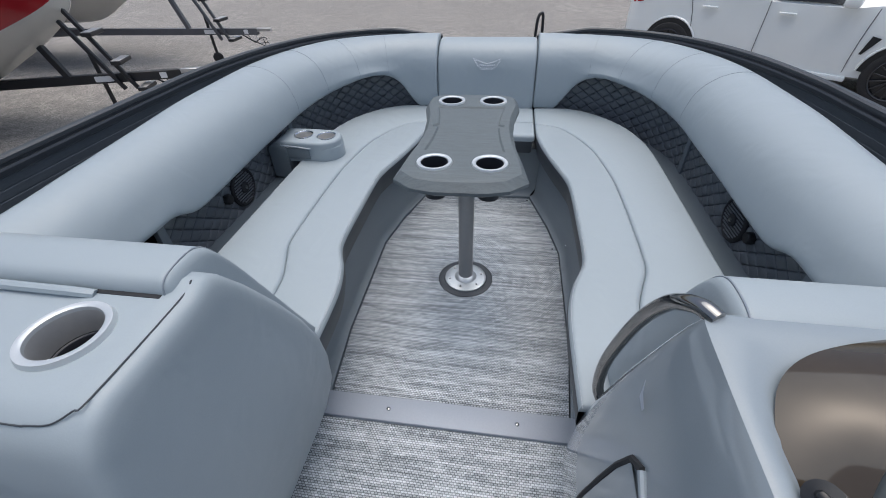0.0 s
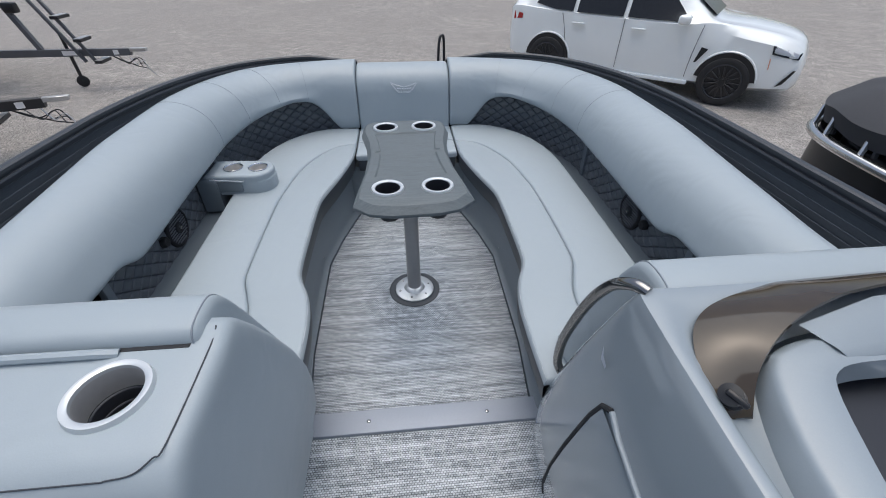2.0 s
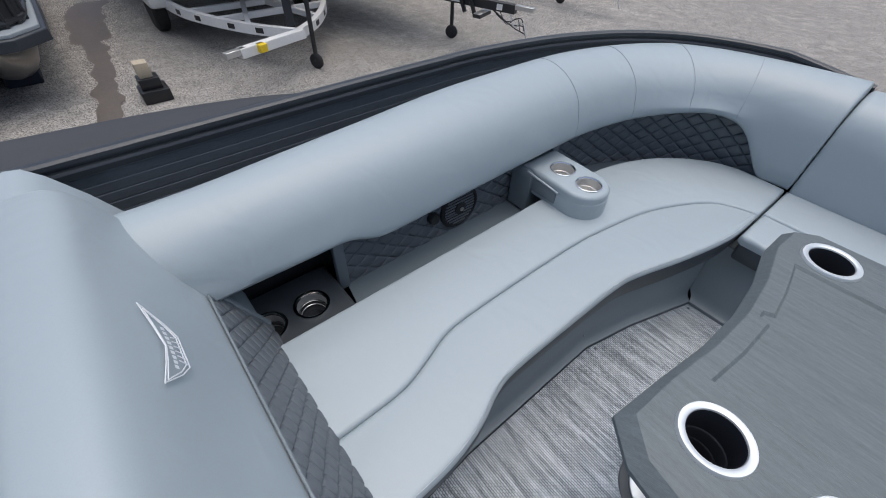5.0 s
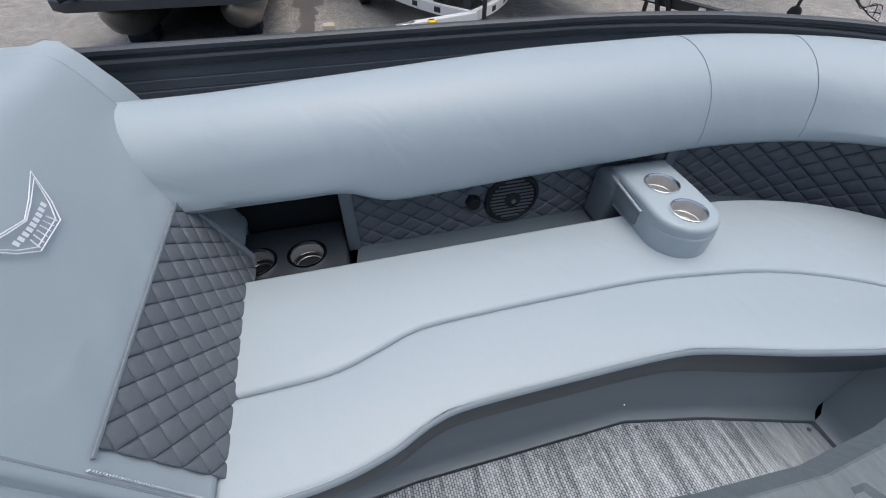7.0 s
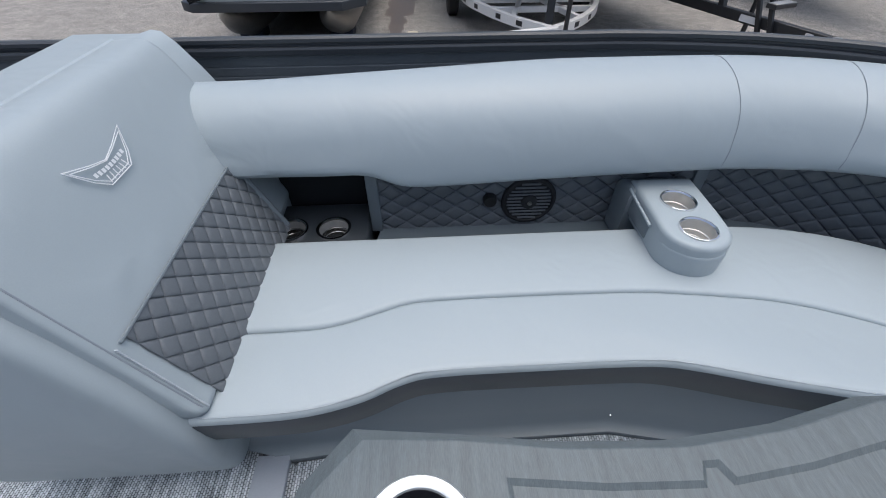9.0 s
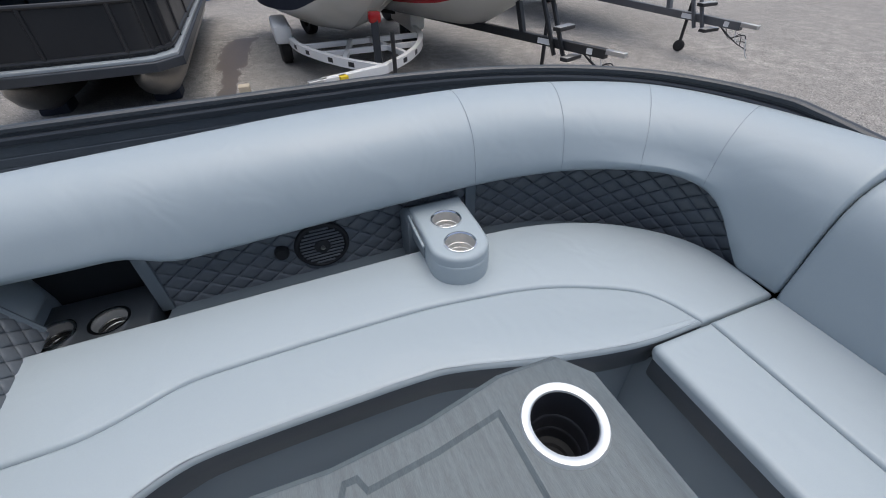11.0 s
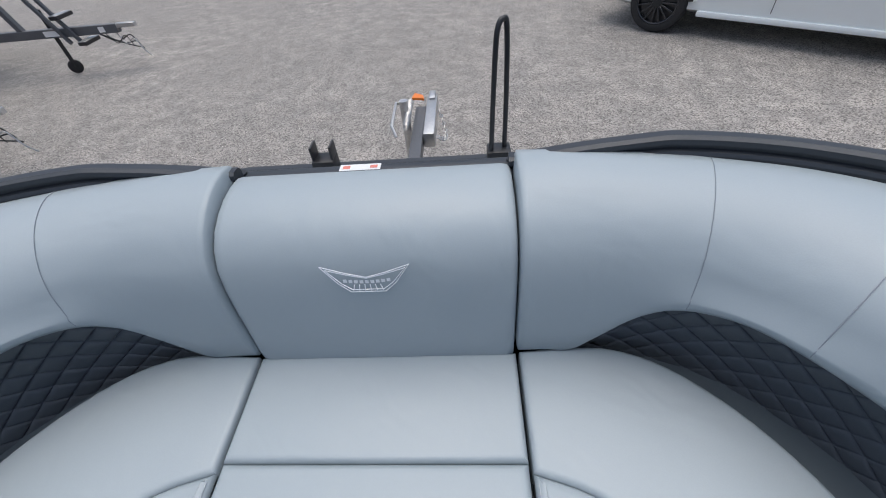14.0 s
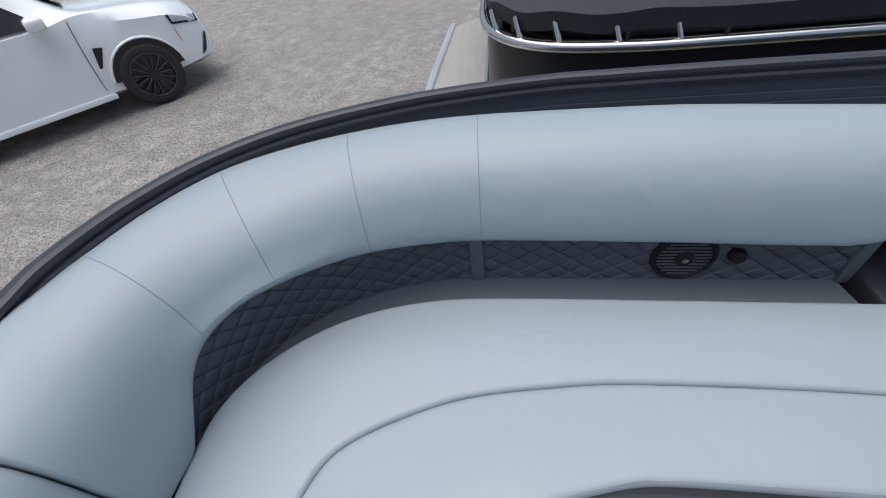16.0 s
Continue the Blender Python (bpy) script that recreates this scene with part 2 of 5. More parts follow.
def spline(pts, per=8):
    """A smooth line through the points."""
    p = [Vector(a) for a in pts]
    p = [p[0] * 2 - p[1]] + p + [p[-1] * 2 - p[-2]]
    out = []
    for i in range(1, len(p) - 2):
        a, b, c, d = p[i - 1:i + 3]
        for k in range(per):
            t = k / per
            out.append(0.5 * (2 * b + (c - a) * t + (2 * a - 5 * b + 4 * c - d) * t * t + (3 * b - a - 3 * c + d) * t ** 3))
    return out + [p[-2]]


def skin(bm, rows, closed=False, cap=False):
    """Faces between rows of points, row by row."""
    vs = [[bm.verts.new(p) for p in r] for r in rows]
    for a, b in zip(vs, vs[1:]):
        n = len(a)
        for i in range(n if closed else n - 1):
            j = (i + 1) % n
            bm.faces.new((a[i], a[j], b[j], b[i]))
    if cap:
        bm.faces.new(vs[0][::-1])
        bm.faces.new(vs[-1])
    return bm


def tube(bm, pts, r, n=10, cap=True):
    pts = [Vector(p) for p in pts]
    rows, up = [], None
    for i, p in enumerate(pts):
        d = (pts[min(i + 1, len(pts) - 1)] - pts[max(i - 1, 0)]).normalized()
        side = d.cross(up if up is not None else (Vector((0, 0, 1)) if abs(d.z) < 0.9 else Vector((1, 0, 0))))
        side.normalize()
        up = side.cross(d)
        rows.append([p + (side * math.cos(2 * math.pi * k / n) + up * math.sin(2 * math.pi * k / n)) * r for k in range(n)])
    return skin(bm, rows, True, cap)


def lathe(bm, profile, at=(0, 0, 0), n=32, m=None):
    """A turned shape from (radius, height) pairs."""
    rows = [[Vector((r * math.cos(2 * math.pi * k / n), r * math.sin(2 * math.pi * k / n), z)) for k in range(n)] for r, z in profile]
    m = m if m is not None else Matrix.Translation(at)
    return skin(bm, [[m @ p for p in r] for r in rows], True)


def inset(poly, d):
    """A polygon, counter-clockwise, moved inward by d."""
    out, n = [], len(poly)
    for i in range(n):
        a, b, c = (Vector(poly[k][:2]) for k in ((i - 1) % n, i, (i + 1) % n))
        e, f = (b - a).normalized(), (c - b).normalized()
        ne, nf = Vector((-e.y, e.x)), Vector((-f.y, f.x))
        k = ne + nf
        out.append(b + k * (d / max(0.35, k.dot(ne))))
    return out


def slab(bm, poly, z0, z1, r=0.01, crown=0.0):
    """An upright prism with a rounded upper edge."""
    area = sum(poly[i][0] * poly[(i + 1) % len(poly)][1] - poly[(i + 1) % len(poly)][0] * poly[i][1] for i in range(len(poly)))
    if area < 0:
        poly = poly[::-1]
    rows = [[(x, y, z0) for x, y in (p[:2] for p in poly)]]
    for k in range(5):
        a = k / 4 * math.pi / 2
        rows.append([(p.x, p.y, z1 - r + r * math.sin(a)) for p in inset(poly, r * (1 - math.cos(a)))])
    if crown:
        rows.append([(p.x, p.y, z1 + crown) for p in inset(poly, r * 4)])
    return skin(bm, rows, True, True)


def mirrored(pts, s):
    return [(p[0] * s, *p[1:]) for p in pts]

# ---- the large structure ----
GZ = -0.92
bm = B()
skin(bm, [[(-400, -400, GZ), (400, -400, GZ)], [(-400, 400, GZ), (400, 400, GZ)]])
tagged(part("ground", bm, GROUND), "worn grey-brown asphalt yard with pale stone chips", "ground", kind="structure")

# deck: carpeted floor of the bow, the rear floor, the front deck
DECK_EDGE = [(0.40, 0.735), (0.425, 1.02), (0.43, 1.60), (0.385, 1.82), (0.30, 2.11)]
bm = B()
slab(bm, mirrored(DECK_EDGE, 1) + mirrored(DECK_EDGE, -1)[::-1], -0.02, 0.0, 0.002)
floor = tagged(part("floor", bm, CARPET), "light and dark grey woven vinyl deck between the seats", "floor", kind="structure")
bm = B()
slab(bm, [(-0.62, -2.2), (0.62, -2.2), (0.62, 0.655), (-0.62, 0.655)], -0.02, 0.0, 0.002)
tagged(part("floor_rear", bm, CARPET), "grey woven vinyl deck behind the silver sill", "floor", kind="structure")
bm = B()
slab(bm, [(-1.26, 2.78), (1.26, 2.78), (1.26, 3.74), (1.16, 3.90), (1.0, 3.93), (-1.0, 3.93), (-1.16, 3.90), (-1.26, 3.74)], -0.02, 0.0, 0.002)
tagged(part("floor_front", bm, CARPET), "grey woven vinyl on the bow deck outside the gate", "floor", kind="structure")
bm = B()
slab(bm, [(-1.28, -2.6), (1.28, -2.6), (1.28, 3.75), (1.18, 3.93), (1.0, 3.975), (-1.0, 3.975), (-1.18, 3.93), (-1.28, 3.75)], -0.12, -0.021, 0.01)
tagged(part("deck_frame", bm, RAIL), "black edged deck frame under the floor", "deck", kind="structure")
bm = B()
rim = [(-1.27, 3.74), (-1.17, 3.91), (-1.0, 3.95), (1.0, 3.95), (1.17, 3.91), (1.27, 3.74)]
skin(bm, [[(x * 1.015, y + 0.02, -0.05) for x, y in rim], [(x * 1.015, y + 0.02, 0.018) for x, y in rim],
          [(x * 0.985, y - 0.02, 0.018) for x, y in rim], [(x * 0.985, y - 0.02, -0.02) for x, y in rim]])
tagged(part("trim", bm, RAIL), "black edge trim round the bow deck", "trim", kind="structure")

bm = B()
box(bm, -0.42, 0.42, 0.655, 0.742, -0.015, 0.013, 0.004)
sill = tagged(part("sill", bm, SILL), "silver aluminium sill strip across the floor with screws", "sill", kind="structure")
for x in (-0.188, 0.233):
    bm = B()
    lathe(bm, [(0.0001, 0.0165), (0.005, 0.016), (0.0075, 0.0135), (0.0078, 0.012)], (x, 0.697, 0), 12)
    part("screw", bm, STEEL, sill)
for x, y in ((-0.416, 1.629), (0.41, 1.637), (-0.404, 0.756), (-0.292, 2.085), (0.292, 2.085)):
    bm = B()
    lathe(bm, [(0.0001, 0.004), (0.004, 0.004), (0.006, 0.0015), (0.006, 0.0)], (x * 0.985, y, 0), 10)
    part("screw", bm, STEEL, floor)

# moulded seat bases with a lip along the floor
LIP_IN = [(0.405, 0.742), (0.428, 1.02), (0.433, 1.60), (0.388, 1.82), (0.302, 2.114)]
LIP_OUT = [(0.44, 0.60), (0.455, 1.02), (0.462, 1.60), (0.415, 1.83), (0.33, 2.14)]
WALL_TOP = [(0.43, 0.50), (0.475, 1.02), (0.478, 1.60), (0.43, 1.85), (0.345, 2.16)]
for s, nm in ((1, "starboard"), (-1, "port")):
    bm = B()
    rows = [[(x, y, -0.01) for x, y in LIP_IN], [(x, y, 0.011) for x, y in LIP_IN], [(x * 0.3 + a * 0.7, y * 0.3 + b * 0.7, 0.016) for (x, y), (a, b) in zip(LIP_IN, LIP_OUT)],
            [(x, y, 0.03) for x, y in LIP_OUT], [(x * 0.7 + a * 0.3, y * 0.7 + b * 0.3, 0.09) for (x, y), (a, b) in zip(LIP_OUT, WALL_TOP)], [(x, y, 0.30) for x, y in WALL_TOP],
            [(0.83, y, 0.30) for x, y in WALL_TOP], [(0.83, y, -0.01) for x, y in WALL_TOP]]
    skin(bm, [mirrored(r, s) for r in rows])
    base = tagged(part("seat_base_" + nm, bm, PLASTIC, angle=50), "moulded grey plastic seat base with a rounded lip", "seat base", kind="structure")
    for y in (1.60, 1.66):
        bm = B()
        lathe(bm, [(0.0001, 0.003), (0.004, 0.003), (0.005, 0)], m=Matrix.Translation((s * 0.458, y, 0.055)) @ pose(0, 0, 0, 0, -90 * s, 0), n=10)
        part("screw", bm, STEEL, base)
bm = B()
rows = [[(x * 0.302, 2.112, z) for x in (-1, 1)] for z in (-0.01, 0.011)] + [[(x * 0.31, 2.135, 0.02) for x in (-1, 1)], [(x * 0.335, 2.148, 0.05) for x in (-1, 1)], [(x * 0.356, 2.160, 0.29) for x in (-1, 1)], [(x * 0.356, 2.5, 0.29) for x in (-1, 1)]]
skin(bm, rows)
tagged(part("seat_base_front", bm, PLASTIC, angle=50), "moulded grey plastic base below the bow seat", "seat base", kind="structure")

# fence: ribbed panel and rail round the bow
FENCE = [(1.31, -2.5), (1.31, -0.6), (1.31, 0.6), (1.31, 1.50), (1.285, 1.82), (1.20, 2.16), (1.09, 2.41), (0.955, 2.575), (0.81, 2.67), (0.66, 2.722), (0.47, 2.748), (0.285, 2.755)]
for s, nm in ((1, "starboard"), (-1, "port")):
    line = spline([(x, y, 0) for x, y in FENCE], 10)
    for p in line:
        p.z = 0.010 * min(1.0, max(0.0, (p.y - 1.6) / 0.5)) - (0.040 * min(1.0, max(0.0, (0.58 - p.x) / 0.28)) if p.y > 2.6 else 0.0)
    bm = B()
    rows = []
    for i, p in enumerate(line):
        d = (line[min(i + 1, len(line) - 1)] - line[max(i - 1, 0)]).normalized()
        inw = Vector((-d.y, d.x, 0))
        prof = [(-0.012, -0.10), (-0.012, 0.745)]
        z = 0.745
        while z > 0.02:
            prof += [(0.0022, z), (0.0022, z - 0.022), (0.0012, z - 0.0235), (0.0012, z - 0.0265)]
            z -= 0.028
        rows.append([p + inw * a + Vector((0, 0, b)) for a, b in prof])
    skin(bm, [mirrored([tuple(q) for q in r], s) for r in rows])
    wall = tagged(part("wall_" + nm, bm, PANEL, angle=25), "black ribbed aluminium fence panel along the deck edge", "fence", kind="structure")
    bm = B()
    rows = []
    for i, p in enumerate(line):
        d = (line[min(i + 1, len(line) - 1)] - line[max(i - 1, 0)]).normalized()
        inw = Vector((-d.y, d.x, 0))
        prof = [(-0.022, 0.735), (-0.024, 0.765), (-0.018, 0.775), (0.004, 0.777), (0.012, 0.772), (0.013, 0.762), (0.006, 0.759), (0.006, 0.752),
                (0.016, 0.750), (0.019, 0.744), (0.018, 0.730), (0.010, 0.727)]
        rows.append([p + inw * a + Vector((0, 0, b)) for a, b in prof])
    skin(bm, [mirrored([tuple(q) for q in r], s) for r in rows], True, True)
    part("rail", bm, RAIL, wall, "black anodised top rail with grooves", 30)

# pontoons, so that the deck does not float
for x in (-0.9, 0.9):
    bm = B()
    rows = []
    for y, r in ((-2.6, 0.32), (0, 0.32), (2.4, 0.32), (2.9, 0.27), (3.25, 0.16), (3.45, 0.03)):
        rows.append([(x + r * math.cos(a * math.pi / 8), y, -0.45 + (0.32 - r) * 0.75 + r * math.sin(a * math.pi / 8)) for a in range(16)])
    skin(bm, rows, True, True)
    tagged(part("pontoon", bm, TUBE), "brushed aluminium pontoon under the deck", "pontoon", "pontoons under the deck")

# ---- seats ----
FRONT = [(0.345, 0.55), (0.345, 0.76), (0.352, 0.88), (0.375, 0.98), (0.408, 1.06), (0.422, 1.14), (0.424, 1.36), (0.422, 1.57), (0.408, 1.67), (0.36, 1.84), (0.318, 2.02), (0.302, 2.14), (0.300, 2.272)]
CREASE = [(0.546, 0.55), (0.548, 0.80), (0.556, 0.90), (0.585, 0.99), (0.610, 1.06), (0.619, 1.14), (0.622, 1.38), (0.618, 1.62), (0.604, 1.76), (0.572, 1.95), (0.520, 2.09), (0.455, 2.205), (0.395, 2.255), (0.300, 2.288)]
BACK = [(0.300, 2.538), (0.40, 2.545), (0.50, 2.540), (0.60, 2.495), (0.70, 2.40), (0.775, 2.28), (0.825, 2.13), (0.848, 1.95), (0.85, 1.6), (0.848, 1.2), (0.845, 0.55)]
SEAT = 0.385


SOFA = {1: thing("lounge_sofa", (0.7, 1.4, 0.29), "light grey vinyl lounge sofa against the helm console side", "sofa", "lounge sofas along the sides"),
        -1: thing("lounge_sofa", (-0.7, 1.4, 0.29), "light grey vinyl lounge sofa with an armrest on its seat", "sofa", "lounge sofas along the sides")}


def lounge_seat(s):
    seat = SOFA[s]
    front = spline([(x, y, 0) for x, y in FRONT], 4)
    mid = spline([(x, y, 0) for x, y in CREASE], 4)
    back = spline([(x, y, 0) for x, y in BACK], 4)
    bm = B()
    slab(bm, mirrored([tuple(p) for p in front + mid[::-1]], s), 0.366, SEAT, 0.017)
    part("front_cushion", bm, VINYL, seat)
    bm = B()
    slab(bm, mirrored([tuple(p) for p in mid + back], s), 0.32, SEAT, 0.013)
    part("rear_cushion", bm, VINYL, seat)
    bm = B()
    low = [(p.x + 0.012, p.y) for p in front]
    rows = [[(p.x + 0.002, p.y, 0.372) for p in front], [(p.x - 0.001, p.y, 0.36) for p in front], [(p.x + 0.002, p.y, 0.32) for p in front], [(x, y, 0.275) for x, y in low], [(x + 0.05, y, 0.272) for x, y in low]]
    skin(bm, [mirrored(r, s) for r in rows])
    part("side_band", bm, VINYL_DARK, seat, "charcoal vinyl front band")
    bm = B()
    for k in range(0, 600):
        q = k / 600 * (len(front) - 1)
        i = int(q)
        a, b = front[i], front[min(i + 1, len(front) - 1)]
        p, d = a.lerp(b, q - i), (b - a).normalized() * 0.0012
        c = Vector((s * (p.x + 0.0065), p.y, SEAT - 0.0025))
        w = Vector((s * d.x, d.y, 0))
        n = Vector((0.0006, 0, 0))
        vs = [bm.verts.new(c + u) for u in (-w - n, w - n, w + n, -w + n)]
        up = [bm.verts.new(v.co + Vector((0, 0, 0.0012))) for v in vs]
        bm.faces.new(up)
        for i in range(4):
            bm.faces.new((vs[i], vs[(i + 1) % 4], up[(i + 1) % 4], up[i]))
    part("stitching", bm, THREAD_PALE, seat, "pale topstitching along the front edge")
    return seat


lounge_seat(1)
lounge_seat(-1)

bow = thing("bow_bench", (0, 2.32, 0.29), "square light grey vinyl bench with an embroidered back", "bench")
bm = B()
slab(bm, [(-0.293, 2.125), (-0.276, 2.112), (0.276, 2.112), (0.293, 2.125), (0.293, 2.305), (-0.293, 2.305)], 0.35, SEAT, 0.018)
part("front_cushion", bm, VINYL, bow)
bm = B()
slab(bm, [(-0.293, 2.306), (0.293, 2.306), (0.293, 2.535), (-0.293, 2.535)], 0.33, SEAT, 0.014)
part("rear_cushion", bm, VINYL, bow)
bm = B()
box(bm, -0.283, 0.283, 2.114, 2.5, 0.28, 0.367, 0.012)
part("side_band", bm, VINYL_DARK, bow, "charcoal vinyl front band")

# ledge behind the seats, and a black sheet for the cavity's shade
PANEL_LINE = [(1.005, 0.98), (1.005, 1.5), (1.005, 1.95), (0.975, 2.16), (0.90, 2.34), (0.79, 2.475), (0.67, 2.555), (0.54, 2.59), (0.40, 2.58)]
for s, nm in ((1, "starboard"), (-1, "port")):
    back = spline([(x, y, 0) for x, y in BACK], 4)
    panel = spline([(x, y, 0) for x, y in PANEL_LINE], 8)
    k = len(back)
    rows = [[(p.x - 0.06, max(0.935, p.y - 0.03), 0.288) for p in back[::-1]]]
    pick = [panel[min(len(panel) - 1, round(i / (k - 1) * (len(panel) - 1)))] for i in range(k)]
    rows.append([(p.x + 0.02, p.y, 0.288) for p in pick])
    bm = B()
    skin(bm, [mirrored(r, s) for r in rows])
    tagged(part("trim_ledge_" + nm, bm, VINYL_MID), "dark grey vinyl ledge behind the seat cushion", "trim", kind="structure")
    # black sheet: shade of the cavity behind the backrests, put into colour
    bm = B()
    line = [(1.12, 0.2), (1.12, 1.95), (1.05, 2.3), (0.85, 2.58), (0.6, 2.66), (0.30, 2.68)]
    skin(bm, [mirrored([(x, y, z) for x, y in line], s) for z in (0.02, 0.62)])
    tagged(part("cavity_shade_" + nm, bm, GAP), "black sheet standing in for the shaded cavity behind the backrests", "lining", kind="structure")


def quilt(bm, line, z0, z1, s, du=0.078, dv=0.056, h=0.0078, lean=0.0):
    """A stitched sheet of puffed diamonds along a line, with grooves between them."""
    pts, acc = [Vector(p) for p in line], [0.0]
    for a, b in zip(pts, pts[1:]):
        acc.append(acc[-1] + (b - a).length)

    def at(u, v, out):
        u, v = min(acc[-1], max(0.0, u)), min(z1 - z0, max(0.0, v))
        j = max(k for k in range(len(pts) - 1) if acc[k] <= u + 1e-9)
        a, b = pts[j], pts[j + 1]
        p, d = a.lerp(b, (u - acc[j]) / max(1e-6, acc[j + 1] - acc[j])), (b - a).normalized()
        q = p + Vector((-d.y, d.x, 0)) * (out + lean * v) + Vector((0, 0, z0 + v))
        return bm.verts.new((q.x * s, q.y, q.z))

    rows = int((z1 - z0) / dv * 2) + 2
    for r in range(rows):
        for c in range(int(acc[-1] / du) + 2):
            uc, vc = (c + 0.5 * (r % 2)) * du, r * dv / 2
            if vc - dv / 2 > z1 - z0 - 0.002 or uc - du / 2 > acc[-1] - 0.002:
                continue
            rings = []
            for f, o in ((1.0, 0.0), (0.93, 0.45 * h), (0.8, 0.82 * h), (0.5, h)):
                rings.append([at(uc + x * du / 2 * f, vc + y * dv / 2 * f, o) for x, y in ((-1, 0), (-0.5, -0.5), (0, -1), (0.5, -0.5), (1, 0), (0.5, 0.5), (0, 1), (-0.5, 0.5))])
            for a, b in zip(rings, rings[1:]):
                for k in range(8):
                    bm.faces.new((a[k], a[(k + 1) % 8], b[(k + 1) % 8], b[k]))
            bm.faces.new(rings[-1])
    bmesh.ops.remove_doubles(bm, verts=bm.verts[:], dist=2e-4)
    bmesh.ops.dissolve_degenerate(bm, edges=bm.edges[:], dist=1e-5)
    return bm


for s in (1, -1):
    side = SOFA[s]
    line = spline([(x, y, 0) for x, y in PANEL_LINE], 8)
    bm = B()
    quilt(bm, line, 0.285, 0.60, s)
    part("quilted_panel", bm, QUILT, side, "quilted charcoal vinyl side panel", 60)
    for y, w in ((1.955, 0.04), (0.965, 0.035)):
        bm = B()
        box(bm, s * 1.0 - 0.012, s * 1.0 + 0.012, y - w / 2, y + w / 2, 0.285, 0.60, 0.005)
        part("strip", bm, VINYL_MID, side, "plain grey vinyl divider strip")
    spk = part("speaker", lathe(B(), [(0.084, 0), (0.086, 0.008), (0.082, 0.014), (0.074, 0.016), (0.070, 0.010), (0.0001, 0.009)],
                                m=Matrix.Translation((s * 1.003, 1.44 if s < 0 else 1.39, 0.385)) @ pose(0, 0, 0, 0, -90 * s, 0), n=40), SPEAKER, side, "round black marine speaker grille")
    c = Vector((s * 0.990, 1.44 if s < 0 else 1.39, 0.385))
    for k in range(-5, 6):
        z = k * 0.0125
        half = math.sqrt(max(0.0, 0.069 ** 2 - z * z))
        bm = B()
        box(bm, c.x - 0.002, c.x + 0.002, c.y - half, c.y + half, c.z + z - 0.0035, c.z + z + 0.0035, 0.0015, seg=1)
        part("slat", bm, SPEAKER_SLAT, spk)
    bm = B()
    lathe(bm, [(0.026, -0.002), (0.024, 0.006), (0.012, 0.010), (0.0001, 0.0105)], m=Matrix.Translation((c.x, c.y, c.z)) @ pose(0, 0, 0, 0, -90 * s, 0), n=20)
    part("cone", bm, GAP, spk, "black speaker centre")
    bm = B()
    lathe(bm, [(0.009, 0.009), (0.008, 0.0125), (0.0001, 0.013)], m=Matrix.Translation((c.x, c.y, c.z)) @ pose(0, 0, 0, 0, -90 * s, 0), n=16)
    part("badge", bm, STEEL, spk, "small bright centre badge")
    bm = B()
    y = 1.318 if s < 0 else 1.262
    lathe(bm, [(0.022, 0), (0.022, 0.02), (0.018, 0.026), (0.0001, 0.026)], m=Matrix.Translation((s * 1.002, y, 0.395)) @ pose(0, 0, 0, 0, -90 * s, 0), n=20)
    part("knob", bm, BLACK, side, "black plastic push button")

# ---- backrest rolls ----
# top outer x, y; lower inner x, y; lower edge height
ROLL = [(1.14, 0.50, 0.905, 0.50, 0.545), (1.14, 0.70, 0.905, 0.70, 0.545), (1.14, 0.86, 0.905, 0.86, 0.543), (1.14, 0.97, 0.905, 0.97, 0.540), (1.14, 1.06, 0.905, 1.06, 0.505),
        (1.14, 1.16, 0.905, 1.16, 0.500), (1.14, 1.45, 0.905, 1.45, 0.512), (1.14, 1.70, 0.905, 1.70, 0.520), (1.138, 1.94, 0.905, 1.93, 0.525), (1.118, 2.11, 0.885, 2.07, 0.533),
        (1.075, 2.27, 0.845, 2.20, 0.545), (1.01, 2.42, 0.785, 2.30, 0.56), (0.922, 2.546, 0.715, 2.385, 0.572), (0.79, 2.638, 0.65, 2.445, 0.578), (0.643, 2.694, 0.575, 2.487, 0.565),
        (0.55, 2.720, 0.515, 2.508, 0.52), (0.47, 2.736, 0.452, 2.522, 0.43), (0.42, 2.744, 0.41, 2.526, 0.383), (0.36, 2.752, 0.355, 2.528, 0.381), (0.300, 2.757, 0.298, 2.528, 0.381)]


def roll_profile(tx, ty, bx, by, zb):
    rear = min(1.0, max(0.0, (1.5 - ty) / 0.85))
    t, b = Vector((tx - 0.06 * rear, ty, 0)), Vector((bx, by, 0))
    out = []
    drop = max(0.0, 0.54 - zb) / 0.16
    shape = [(-0.16, 0.60), (-0.17, 0.69), (-0.12, 0.735), (-0.04, 0.754), (0.10, 0.760), (0.25, 0.759), (0.40, 0.752), (0.55, 0.739), (0.70, 0.717), (0.82, 0.690), (0.91, 0.655), (0.965, 0.61)]
    for f, z in shape:
        out.append(t.lerp(b, f) + Vector((0, 0, z - 0.02 * rear)))
    z = 0.61
    for k in (0.35, 0.7):
        out.append(t.lerp(b, 0.985 + 0.01 * k) + Vector((0, 0, 0.61 - 0.02 * rear + (zb + 0.022 - 0.61) * k)))
    out.append(t.lerp(b, 0.985) + Vector((0, 0, zb + 0.016)))
    out.append(t.lerp(b, 0.955) + Vector((0, 0, zb + 0.004)))
    out.append(t.lerp(b, 0.88) + Vector((0, 0, zb)))
    out.append(t.lerp(b, 0.55) + Vector((0, 0, zb + 0.004)))
    return out


